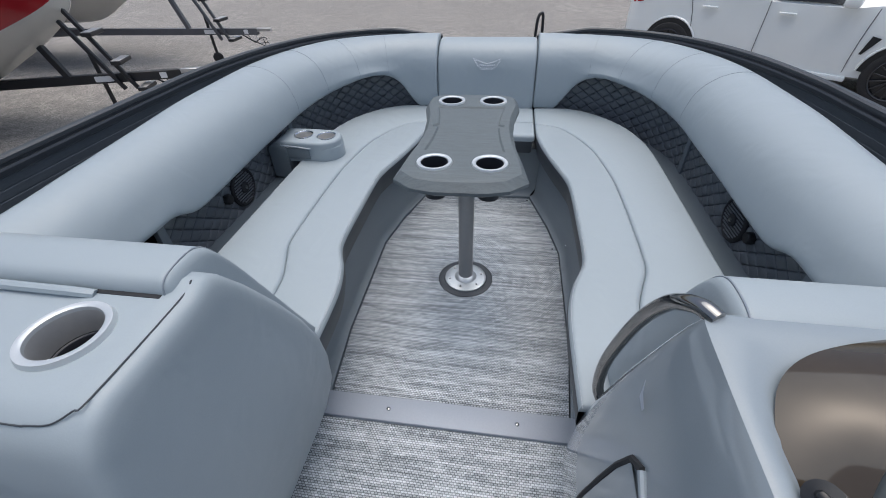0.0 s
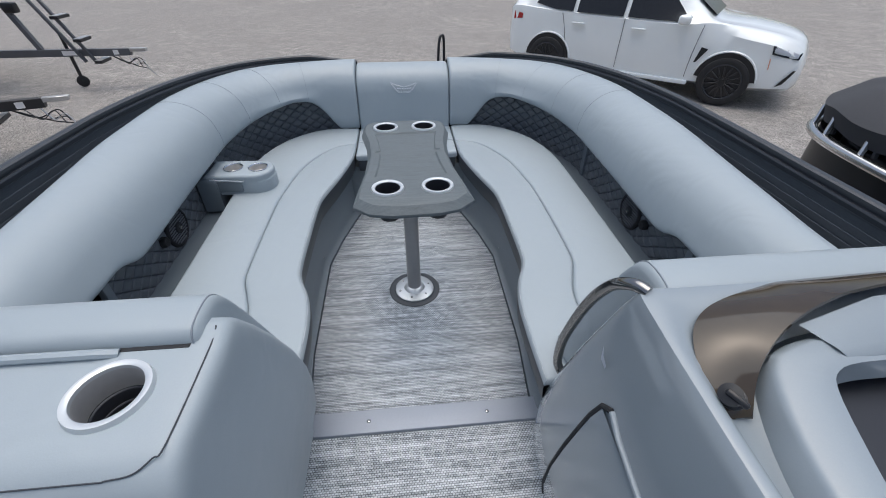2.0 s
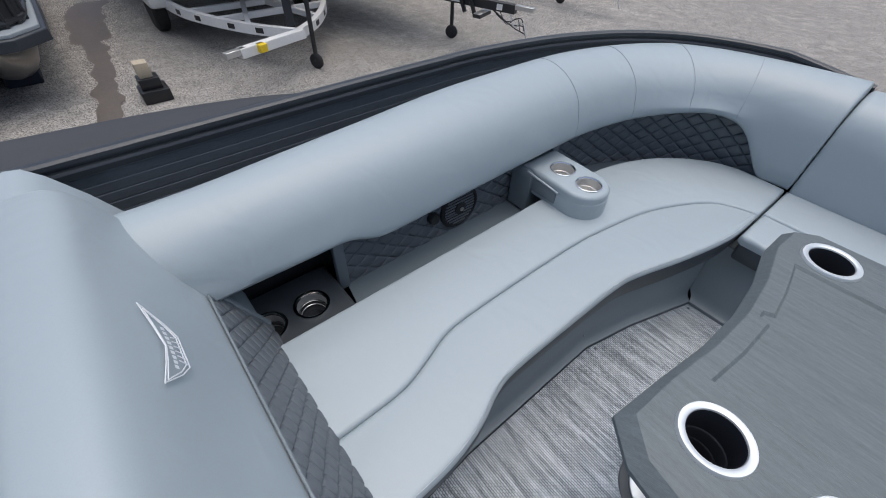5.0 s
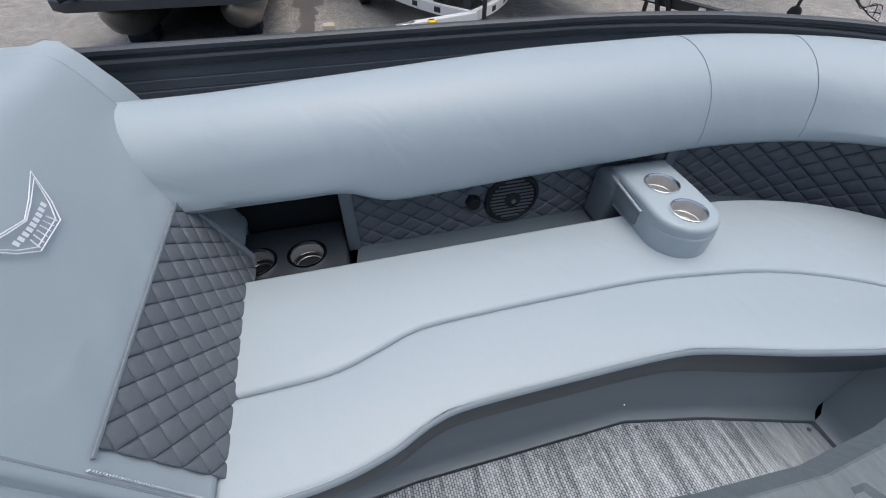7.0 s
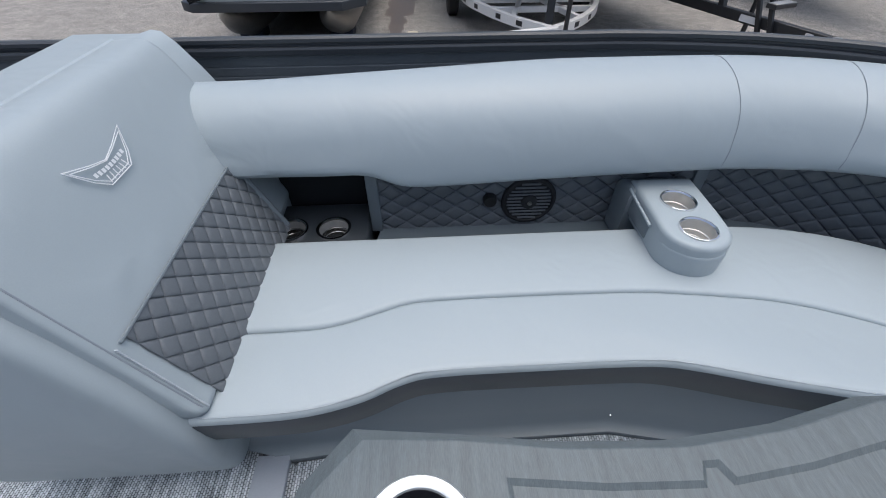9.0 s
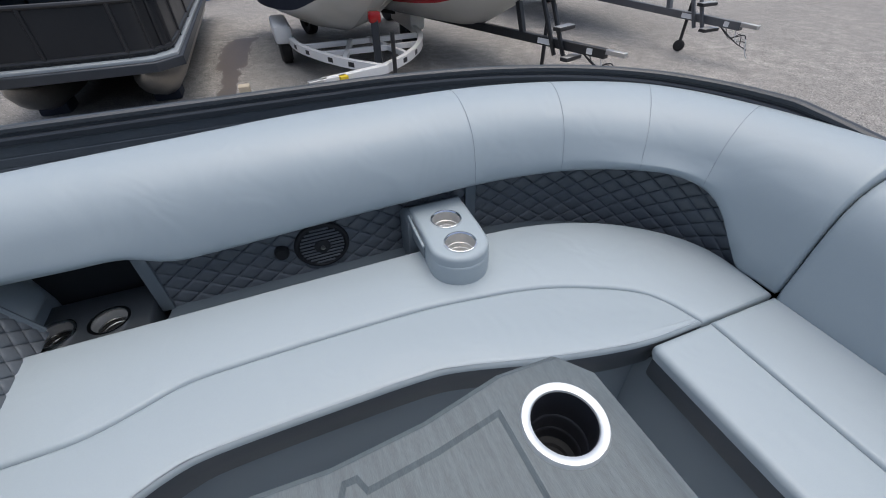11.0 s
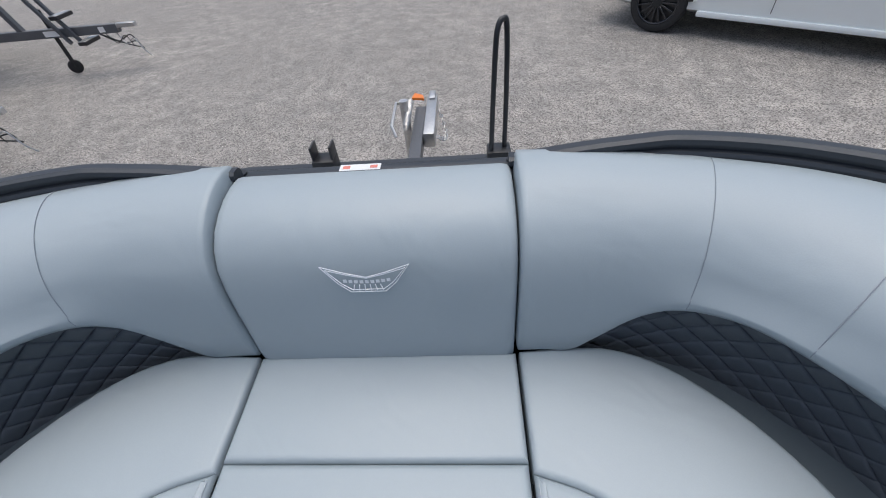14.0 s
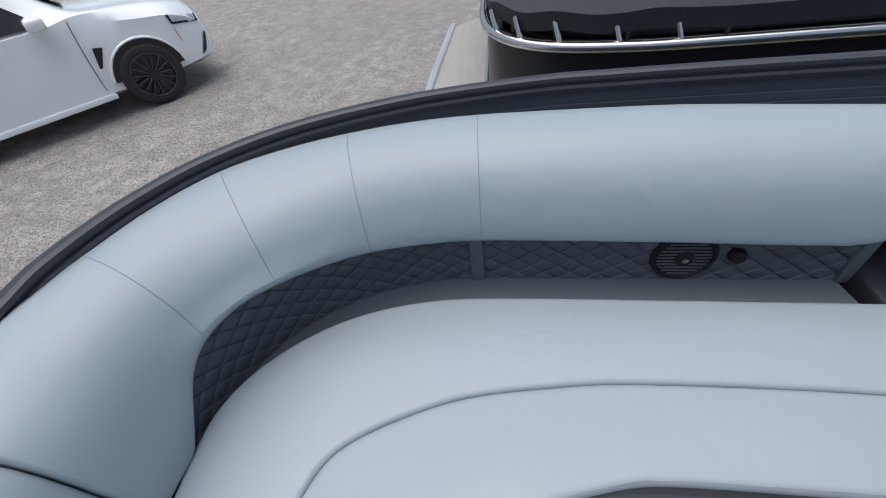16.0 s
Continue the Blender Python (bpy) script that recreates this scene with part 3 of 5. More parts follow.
def backrest_roll(s):
    cols = list(zip(*[spline([Vector(p) for p in c], 5) for c in zip(*[roll_profile(*r) for r in ROLL])]))
    # rounded ends
    def end(row, k, toward):
        c = sum((Vector(p) for p in row), Vector()) / len(row)
        return [[Vector(p).lerp(c, a) + toward * b for p in row] for a, b in ((0.0, 0.0), (0.03, 0.012), (0.10, 0.022), (0.25, 0.028))][::k]
    first, last = end(cols[0], -1, Vector((0, -1, 0))), end(cols[-1], 1, Vector((-1, 0, 0)) * 0.25)
    rows = first[:-1] + [list(c) for c in cols] + last[1:]
    bm = B()
    skin(bm, [[(p[0] * s, p[1], p[2]) for p in r] for r in rows], True, True)
    thing_ = part("backrest_roll", bm, VINYL, SOFA[s], angle=60)
    for i in (8, 10, 12, 14):
        row = cols[min(i * 5, len(cols) - 1)][3:15]
        bm = B()
        tube(bm, [(p[0] * s, p[1], p[2] + 0.0004) for p in spline(row, 3)], 0.0008, 6)
        part("seam", bm, THREAD, thing_, "thin stitched seam")
    return thing_


backrest_roll(1)
backrest_roll(-1)

# gate backrest
prof = [(2.76, 0.365), (2.775, 0.55), (2.775, 0.69), (2.768, 0.720), (2.750, 0.735), (2.715, 0.739), (2.68, 0.736), (2.645, 0.727), (2.61, 0.711), (2.58, 0.686), (2.558, 0.65),
        (2.546, 0.60), (2.539, 0.54), (2.534, 0.47), (2.528, 0.40), (2.528, 0.37)]
rows = []
for x, sh in ((-0.289, 0.12), (-0.287, 0.05), (-0.281, 0.012), (-0.268, 0.0), (0.268, 0.0), (0.281, 0.012), (0.287, 0.05), (0.289, 0.12)):
    rows.append([(x, y + (2.66 - y) * sh, z + (0.56 - z) * sh) for y, z in prof])
bm = B()
skin(bm, rows, True, True)
gate = part("backrest", bm, VINYL, bow, angle=60)


def emblem(parent, m):
    """A winged badge in thin raised threads, 1 wide; m lays it on its pad."""
    wings = [(-0.5, 0.16), (-0.22, 0.06), (0.0, 0.0), (0.22, 0.06), (0.5, 0.16), (0.33, -0.08), (0.2, -0.2), (-0.2, -0.2), (-0.33, -0.08), (-0.5, 0.16)]
    inner = [(x * 0.9, y * 0.78 - 0.012) for x, y in wings]
    lines = [wings, inner]
    lines += [[(x, -0.1), (x * 1.15, -0.185)] for x in (-0.15, -0.09, -0.03, 0.03, 0.09, 0.15)]
    for line in lines:
        bm = B()
        tube(bm, [m @ Vector((x, y, 0.001)) for x, y in line], 0.0010, 6)
        part("emblem_thread", bm, THREAD_WHITE, parent, "white embroidered emblem line")
    for k in range(-4, 5):
        x = k * 0.062
        bm = B()
        skin(bm, [[m @ Vector((x - 0.021, y + 0.0012 * k * k, 0.0006)), m @ Vector((x + 0.021, y + 0.0012 * k * k, 0.0006))] for y in (-0.085, -0.040)])
        part("emblem_bar", bm, THREAD_WHITE, parent, "white embroidered bar")


emblem(gate, Matrix.Translation((0.005, 2.5455, 0.634)) @ pose(0, 0, 0, 80, 0, 0) @ Matrix.Diagonal((0.168, 0.17, 1, 1)))

# black bow gate behind that pad
g = thing("bow_gate", (0, 2.79, 0.0), "black aluminium bow gate with a warning sticker on top", "gate")
bm = B()
box(bm, -0.30, 0.30, 2.782, 2.802, 0.02, 0.69, 0.004)
part("gate_panel", bm, PANEL, g)
bm = B()
box(bm, -0.31, 0.31, 2.778, 2.806, 0.69, 0.716, 0.005)
part("gate_rail", bm, RAIL, g)
st = part("sticker", box(B(), -0.075, 0.015, 2.781, 2.804, 0.7162, 0.7170, 0), LABEL, g, "white warning sticker with red bars")
for x0, x1 in ((-0.068, -0.052), (-0.008, 0.008)):
    part("sticker_bar", box(B(), x0, x1, 2.787, 2.798, 0.7170, 0.7175, 0), PALE_RED, st, "red printed bar")
for x in (-0.298, 0.298):
    bm = B()
    tube(bm, [(x, 2.79, 0.0), (x, 2.79, 0.72)], 0.014)
    part("hinge_post", bm, BLACK, g)

# ---- armrest with two cups on the port seat ----
def cup(parent, x, y, z, r, depth, rim, rimmat, wallmat, wide=0.012, lower=None, mat_=None):
    """A cup holder: rim, upper wall, stepped lower wall and a mat at the bottom."""
    m = Matrix.Translation((x, y, z))
    bm = B()
    lathe(bm, [(r - 0.001, 0.001), (r, rim), (r + wide * 0.3, rim + 0.002), (r + wide * 0.8, rim + 0.0015), (r + wide, 0.0), (r + wide, -0.004)], m=m, n=40)
    c = part("cup_rim", bm, rimmat, parent, "bright cup holder rim")
    bm = B()
    lathe(bm, [(r, rim), (r - 0.001, 0.0), (r * 0.95, -depth * 0.45)], m=m, n=40)
    part("cup_well", bm, wallmat, c, "cup holder wall")
    bm = B()
    lathe(bm, [(r * 0.95, -depth * 0.45), (r * 0.945, -depth * 0.465), (r * 0.90, -depth * 0.48), (r * 0.885, -depth * 0.49), (r * 0.87, -depth * 0.70), (r * 0.865, -depth * 0.715), (r * 0.82, -depth * 0.73), (r * 0.81, -depth * 0.745), (r * 0.80, -depth)], m=m, n=40)
    part("cup_step", bm, lower or wallmat, c, "stepped lower wall")
    bm = B()
    lathe(bm, [(r * 0.81, -depth * 0.93), (r * 0.6, -depth * 0.95), (r * 0.55, -depth), (0.0001, -depth)], m=m, n=32)
    part("cup_mat", bm, mat_ or GAP, c, "mat at the bottom")
    return c


def ring_hole_slab(bm, poly, z0, z1, r, holes):
    """A slab whose top has round holes: built as a top face between outline and holes."""
    slab(bm, poly, z0, z1, r)
    tops = [f for f in bm.faces if all(abs(v.co.z - z1) < 1e-5 for v in f.verts)]
    bmesh.ops.delete(bm, geom=tops, context="FACES_ONLY")
    edges = [e for e in bm.edges if e.is_boundary and all(abs(v.co.z - z1) < 1e-5 for v in e.verts)]
    for x, y, rad in holes:
        vs = [bm.verts.new((x + rad * math.cos(k * math.pi / 14), y + rad * math.sin(k * math.pi / 14), z1)) for k in range(28)]
        edges += [bm.edges.new((vs[k], vs[(k + 1) % 28])) for k in range(28)]
    bmesh.ops.triangle_fill(bm, edges=edges, use_beauty=True, use_dissolve=False)
    return bm


arm = thing("armrest", (-0.8, 1.80, SEAT), "padded light grey armrest with two steel cup holders on the seat", "armrest")
shape = [(-0.96, 1.722), (-0.80, 1.716)] + [(-0.742 + 0.088 * math.cos(a), 1.80 + 0.088 * math.sin(a)) for a in [radians(q) for q in range(-90, 91, 15)]] + [(-0.80, 1.893), (-0.96, 1.898)]
bm = B()
ring_hole_slab(bm, shape, 0.44, 0.478, 0.014, [(-0.845, 1.805, 0.042), (-0.727, 1.80, 0.042)])
bmesh.ops.delete(bm, geom=[f for f in bm.faces if all(abs(v.co.z - 0.44) < 1e-5 for v in f.verts)], context="FACES_ONLY")
part("top_pad", bm, VINYL, arm)
bm = B()
ring_hole_slab(bm, [(x + 0.003 * (x > -0.9), y) for x, y in shape], SEAT - 0.005, 0.452, 0.012, [(-0.845, 1.805, 0.042), (-0.727, 1.80, 0.042)])
part("body", bm, VINYL, arm)
for x in (-0.845, -0.727):
    cup(arm, x, 1.805 if x < -0.8 else 1.80, 0.478, 0.042, 0.062, 0.003, CHROME, WELL, 0.006, None, WELL)
bm = B()
box(bm, -0.92, -0.79, 1.711, 1.72, 0.395, 0.452, 0.005)
part("pocket", bm, VINYL_MID, arm, "mesh side pocket")
bm = B()
tube(bm, [(-0.93, 1.712, 0.462), (-0.86, 1.709, 0.458), (-0.78, 1.709, 0.450)], 0.004, 8)
part("pocket_flap", bm, VINYL, arm)
bm = B()
slab(bm, [(-0.99, 1.70), (-0.90, 1.70), (-0.90, 1.91), (-0.99, 1.91)], 0.30, 0.47, 0.03)
part("mount", bm, VINYL_MID, arm, "dark padded mount against the panel")

# ---- cup trays in the rear corners of the seats ----
for s in (1, -1):
    tray = thing("cup_tray", (s * 0.95, 0.79, 0.288), "dark vinyl corner tray with two chrome cup holders", "cup tray", "corner cup trays")
    bm = B()
    poly = mirrored([(0.845, 0.62), (1.09, 0.62), (1.09, 0.945), (0.845, 0.945)], s)
    ring_hole_slab(bm, poly, 0.02, 0.330, 0.014, [(s * 0.955, 0.708, 0.048), (s * 0.955, 0.838, 0.048)])
    part("body", bm, VINYL_DARK, tray)
    for y in (0.708, 0.838):
        cup(tray, s * 0.955, y, 0.330, 0.044, 0.055, 0.005, CHROME, WELL, 0.011, STEEL)

# ---- table on a pedestal ----
TZ = 0.71
TURN = Matrix.Translation((0.003, 1.382, 0)) @ pose(0, 0, 0, 0, 0, 1.6) @ Matrix.Translation((0, -1.38, 0))
table = thing("pedestal_table", (0, 1.38, 0.0), "charcoal moulded table with four cup holders on one pedestal", "table")
HALF = [(0.125, 1.735), (0.165, 1.705), (0.172, 1.62), (0.150, 1.50), (0.142, 1.38), (0.150, 1.26), (0.168, 1.15), (0.176, 1.05), (0.130, 1.005), (0.07, 0.99)]
HALF_LOW = [(0.135, 1.748), (0.182, 1.71), (0.187, 1.62), (0.165, 1.50), (0.157, 1.38), (0.165, 1.26), (0.182, 1.15), (0.197, 1.035), (0.142, 0.985), (0.075, 0.968)]
HOLES = [(-0.083, 1.105, 0.043), (0.083, 1.105, 0.043), (-0.083, 1.655, 0.043), (0.083, 1.655, 0.043)]
outline = HALF + mirrored(HALF, -1)[::-1]
low = HALF_LOW + mirrored(HALF_LOW, -1)[::-1]
bm = B()
rows = [[(x * 0.9, 1.36 + (y - 1.36) * 0.95, TZ - 0.045) for x, y in low], [(x, y, TZ - 0.032) for x, y in low], [(x, y, TZ - 0.022) for x, y in low],
        [(x, y, TZ - 0.001) for x, y in outline], [(x * 0.985, 1.36 + (y - 1.36) * 0.993, TZ) for x, y in outline]]
skin(bm, rows, True)
under = [e for e in bm.edges if all(abs(v.co.z - (TZ - 0.045)) < 1e-5 for v in e.verts)]
for x, y, rad in HOLES:
    vs = [bm.verts.new((x + (rad + 0.004) * math.cos(k * math.pi / 14), y + (rad + 0.004) * math.sin(k * math.pi / 14), TZ - 0.045)) for k in range(28)]
    under += [bm.edges.new((vs[k], vs[(k + 1) % 28])) for k in range(28)]
bmesh.ops.triangle_fill(bm, edges=under, use_beauty=True, use_dissolve=False)
edges = [e for e in bm.edges if all(abs(v.co.z - TZ) < 1e-6 for v in e.verts)]
for x, y, rad in HOLES:
    vs = [bm.verts.new((x + rad * math.cos(k * math.pi / 14), y + rad * math.sin(k * math.pi / 14), TZ)) for k in range(28)]
    edges += [bm.edges.new((vs[k], vs[(k + 1) % 28])) for k in range(28)]
TRAY = [(0.128, 1.192), (0.115, 1.29), (0.110, 1.382), (0.127, 1.390), (0.127, 1.408), (0.110, 1.416), (0.117, 1.50), (0.131, 1.592)]
tray_line = TRAY + mirrored(TRAY, -1)[::-1]
rings = [[bm.verts.new((p[0], p[1], z)) for p in (inset(tray_line, d) if d else tray_line)] for d, z in ((0.0, TZ), (0.0015, TZ - 0.0015), (0.0055, TZ - 0.0055))]
for a, b in zip(rings, rings[1:]):
    for k in range(len(a)):
        bm.faces.new((a[k], a[(k + 1) % len(a)], b[(k + 1) % len(a)], b[k]))
bm.faces.new(rings[-1])
edges += [bm.edges.get((rings[0][k], rings[0][(k + 1) % len(tray_line)])) for k in range(len(tray_line))]
bmesh.ops.triangle_fill(bm, edges=edges, use_beauty=True, use_dissolve=False)
bmesh.ops.transform(bm, matrix=TURN, verts=bm.verts[:])
part("tabletop", bm, TABLE, table, angle=20)
for x, y, rad in HOLES:
    cup(table, *(TURN @ Vector((x, y, TZ))), 0.042, 0.11, 0.004, RIM, DASH, 0.013)
bm = B()
lathe(bm, [(0.0315, 0.01), (0.0315, 0.60), (0.05, 0.625), (0.085, 0.655)], (0.0, 1.38, 0), 28)
part("pedestal", bm, POST, table, "grey aluminium pedestal post")
bm = B()
lathe(bm, [(0.122, 0.0), (0.122, 0.003), (0.117, 0.006), (0.100, 0.006), (0.093, 0.005), (0.092, 0.004)], (0, 1.38, 0), 40)
part("base_ring", bm, VINYL_DARK, table, "grey plastic ring round the base plate")
bm = B()
lathe(bm, [(0.093, 0.003), (0.092, 0.009), (0.086, 0.012), (0.05, 0.015), (0.044, 0.022), (0.036, 0.028), (0.0315, 0.03)], (0, 1.38, 0), 40)
plate = part("base_plate", bm, RIM, table, "round satin aluminium floor plate")
for k in range(6):
    a = k * math.pi / 3 + 0.3
    bm = B()
    lathe(bm, [(0.0001, 0.018), (0.004, 0.0175), (0.006, 0.013)], (0.072 * math.cos(a), 1.38 + 0.072 * math.sin(a), 0), 10)
    part("bolt", bm, STEEL, plate)

# ---- lounge backs and arm pod ----
PAD = [(0.40, 0.60), (0.386, 0.74), (0.386, 0.81), (0.394, 0.838), (0.415, 0.848), (0.455, 0.850), (0.484, 0.843), (0.508, 0.818), (0.540, 0.758), (0.570, 0.69), (0.612, 0.592), (0.655, 0.49), (0.685, 0.42), (0.695, 0.389), (0.64, 0.375), (0.46, 0.40)]


def lounge_back(s, label, x_in, x_out, rise=0.0):
    prof = spline([(0, y, z + rise * max(0.0, z - 0.6) / 0.26) for y, z in PAD], 3)
    rows = []
    for x, sh in ((x_in, 0.15), (x_in + 0.001, 0.08), (x_in + 0.006, 0.03), (x_in + 0.014, 0.006), (x_in + 0.024, 0.0), (x_out - 0.02, 0.0), (x_out - 0.008, 0.02), (x_out, 0.08)):
        rows.append([(s * (x - 0.045 * (0.85 - p.z) * (x < 0.6)), p.y + (0.53 - p.y) * sh, p.z + (0.62 - p.z) * sh) for p in prof])
    bm = B()
    skin(bm, rows, True, True)
    t = part("end_backrest", bm, VINYL, SOFA[s], label, 60)
    bm = B()
    tube(bm, [(q[0], q[1], q[2]) for q in rows[3]][3:38], 0.0016, 6)
    part("seam", bm, THREAD, t, "thin stitched seam")
    bm = B()
    line = [(s * (x_in + 0.035), 0.697, 0.0), (s * 0.935, 0.697, 0.0)]
    line.sort()
    quilt(bm, line, 0.361, 0.583, 1, 0.0505, 0.0493, 0.005, 0.0)
    for v in bm.verts:
        v.co.y += 0.005 - (v.co.z - 0.386) * 0.425
    part("quilted_sheet", bm, QUILT, t, "quilted charcoal lower panel", 60)
    bm = B()
    tube(bm, [(s * (x_in + 0.02), 0.622, 0.584), (s * (x_out - 0.04), 0.622, 0.584)], 0.003, 6)
    part("piping", bm, VINYL_MID, t)
    bm = B()
    tube(bm, [(s * 0.937, 0.704 - (z - 0.386) * 0.425, z) for z in (0.37, 0.44, 0.51, 0.585)], 0.009, 8)
    part("piping", bm, VINYL_MID, t, "grey piping down the outer edge")
    bm = B()
    for k in range(46):
        z = 0.40 + k * 0.004
        y = 0.7035 - (z - 0.386) * 0.425
        box(bm, s * (x_in + 0.020 - 0.045 * (0.85 - z)) - 0.0012, s * (x_in + 0.020 - 0.045 * (0.85 - z)) + 0.0012, y - 0.003, y + 0.002, z, z + 0.0025, 0)
    part("stitching", bm, THREAD_PALE, t, "pale topstitching beside the quilting")
    return t


pb = lounge_back(-1, "light grey vinyl lounge back with a quilted lower panel and emblem", 0.368, 1.07)
emblem(pb, Matrix.Translation((-0.665, 0.547, 0.757)) @ pose(0, 0, 0, 67, 0, 180) @ Matrix.Diagonal((0.170, 0.17, 1, 1)))
lounge_back(1, "grey vinyl lounge back against the helm console", 0.44, 1.10, 0.02)

pod = thing("arm_pod", (-0.75, 0.3, 0.0), "light grey upholstered arm pod with a wide cup holder", "arm pod")
POD = [(0.15, 0.012), (0.128, 0.08), (0.118, 0.25), (0.118, 0.50), (0.132, 0.68), (0.150, 0.765), (0.176, 0.806), (0.215, 0.821), (0.385, 0.821), (0.418, 0.830), (0.442, 0.826), (0.468, 0.800),
       (0.512, 0.735), (0.565, 0.64), (0.615, 0.53), (0.652, 0.42), (0.668, 0.33), (0.668, 0.22), (0.650, 0.08), (0.625, 0.012)]


def pod_row(x, d, shrink=1.0):
    """One upright section of the pod: its outline moved inward by d, bulging towards the aisle at mid height."""
    line = [Vector(q) for q in inset([q for q in POD[::-1]], d)]
    mid = sum(line, Vector((0, 0))) / len(line)
    line = [mid + (q - mid) * shrink for q in line]
    return [(x - 0.075 * max(0.0, (0.22 - z) / 0.22) ** 1.4 * (x > -0.5) + 0.018 * math.exp(-((z - 0.42) / 0.2) ** 2) * (x > -0.37), y, z) for y, z in line]


POD_ROWS = [pod_row(x, d) for x, d in ((-1.2, 0.0), (-0.56, 0.0), (-0.385, 0.0), (-0.352, 0.001), (-0.340, 0.005), (-0.333, 0.012))]
POD_ROWS += [pod_row(-0.324 - 0.005 * k * k, 0.012, k) for k in (0.96, 0.88, 0.7, 0.5, 0.25, 0.05)]
bm = B()
skin(bm, POD_ROWS, True, True)
lid = [f for f in bm.faces if len(f.verts) == 4 and all(abs(v.co.z - 0.821) < 1e-4 and 0.214 < v.co.y < 0.386 and -0.57 < v.co.x < -0.38 for v in f.verts)]
rim = [e for f in lid for e in f.edges]
bmesh.ops.delete(bm, geom=lid, context="FACES_ONLY")
CUP = (-0.468, 0.298, 0.821)
ring = [bm.verts.new((CUP[0] + 0.051 * math.cos(k * math.pi / 20), CUP[1] + 0.051 * math.sin(k * math.pi / 20), CUP[2])) for k in range(40)]
rim += [bm.edges.new((ring[k], ring[(k + 1) % 40])) for k in range(40)]
bmesh.ops.triangle_fill(bm, edges=rim, use_beauty=True, use_dissolve=False)
part("upholstery", bm, VINYL, pod)
n = len(POD)
bm = B()
tube(bm, spline([Vector(q) + Vector((0.0003, 0, 0.0008)) for q in ([(-0.42, 0.176, 0.806), (-0.385, 0.180, 0.809), (-0.363, 0.196, 0.8165)] + [POD_ROWS[3][n - 1 - k] for k in range(7, 10)])], 5), 0.0013, 6)
part("seam", bm, VINYL_DARK, pod, "thin stitched seam along the aisle edge")
bm = B()
tube(bm, [(x, 0.1755, 0.806) for x in (-1.15, -0.8, -0.5, -0.42)], 0.0013, 6)
part("seam", bm, VINYL_DARK, pod, "thin stitched seam along the rear edge")
cup(pod, *CUP, 0.049, 0.095, 0.007, RIM, WELL, 0.013, DASH)
bm = B()
tube(bm, spline([(-1.1, 0.374, 0.829), (-0.80, 0.374, 0.829), (-0.56, 0.373, 0.828), (-0.52, 0.374, 0.826), (-0.495, 0.378, 0.820)], 4), 0.0085, 8)
part("lid_welt", bm, VINYL, pod, "rolled vinyl welt by the backrest")
# no opening here: a black bar carries the gap's shade
bm = B()
box(bm, -0.53, -0.385, 0.380, 0.394, 0.806, 0.8225, 0.001)
part("gap_shade", bm, GAP, pod, "black bar standing in for the shaded gap under the backrest")

# ---- helm console ----
con = thing("helm_console", (0.8, 0.2, 0.0), "glossy silver grey helm console with a smoked windscreen", "console")
# height, side x, corner x, corner y
CON = [(0.004, 0.362, 0.390, 0.592), (0.08, 0.340, 0.374, 0.600), (0.18, 0.327, 0.364, 0.592), (0.30, 0.322, 0.360, 0.574), (0.45, 0.327, 0.360, 0.530), (0.60, 0.340, 0.365, 0.484), (0.70, 0.352, 0.372, 0.452), (0.79, 0.369, 0.382, 0.424), (0.835, 0.381, 0.389, 0.410)]


def side_x(z):
    for (za, xa, _, _), (zb, xb, _, _) in zip(CON, CON[1:]):
        if z <= zb:
            return xa + (xb - xa) * (z - za) / (zb - za)
    return CON[-1][1]


def eased(line):
    """A smooth line, with one more point near the long first stretch's end, so that it does not overshoot."""
    p = [Vector(q) for q in line]
    return spline([p[0], p[0].lerp(p[1], 0.86)] + p[1:-1] + [p[-2].lerp(p[-1], 0.2), p[-1]], 3)


def console_row(z, x, cx, cy):
    return [(x, -0.8, z), (x, 0.05, z), (x + 0.001, 0.25, z), (x + 0.006, cy - 0.10, z), (x * 0.4 + cx * 0.6, cy - 0.035, z), (cx, cy - 0.008, z), (cx + 0.012, cy + 0.004, z), (cx + 0.04, cy + 0.006, z), (1.19, 0.41, z)]


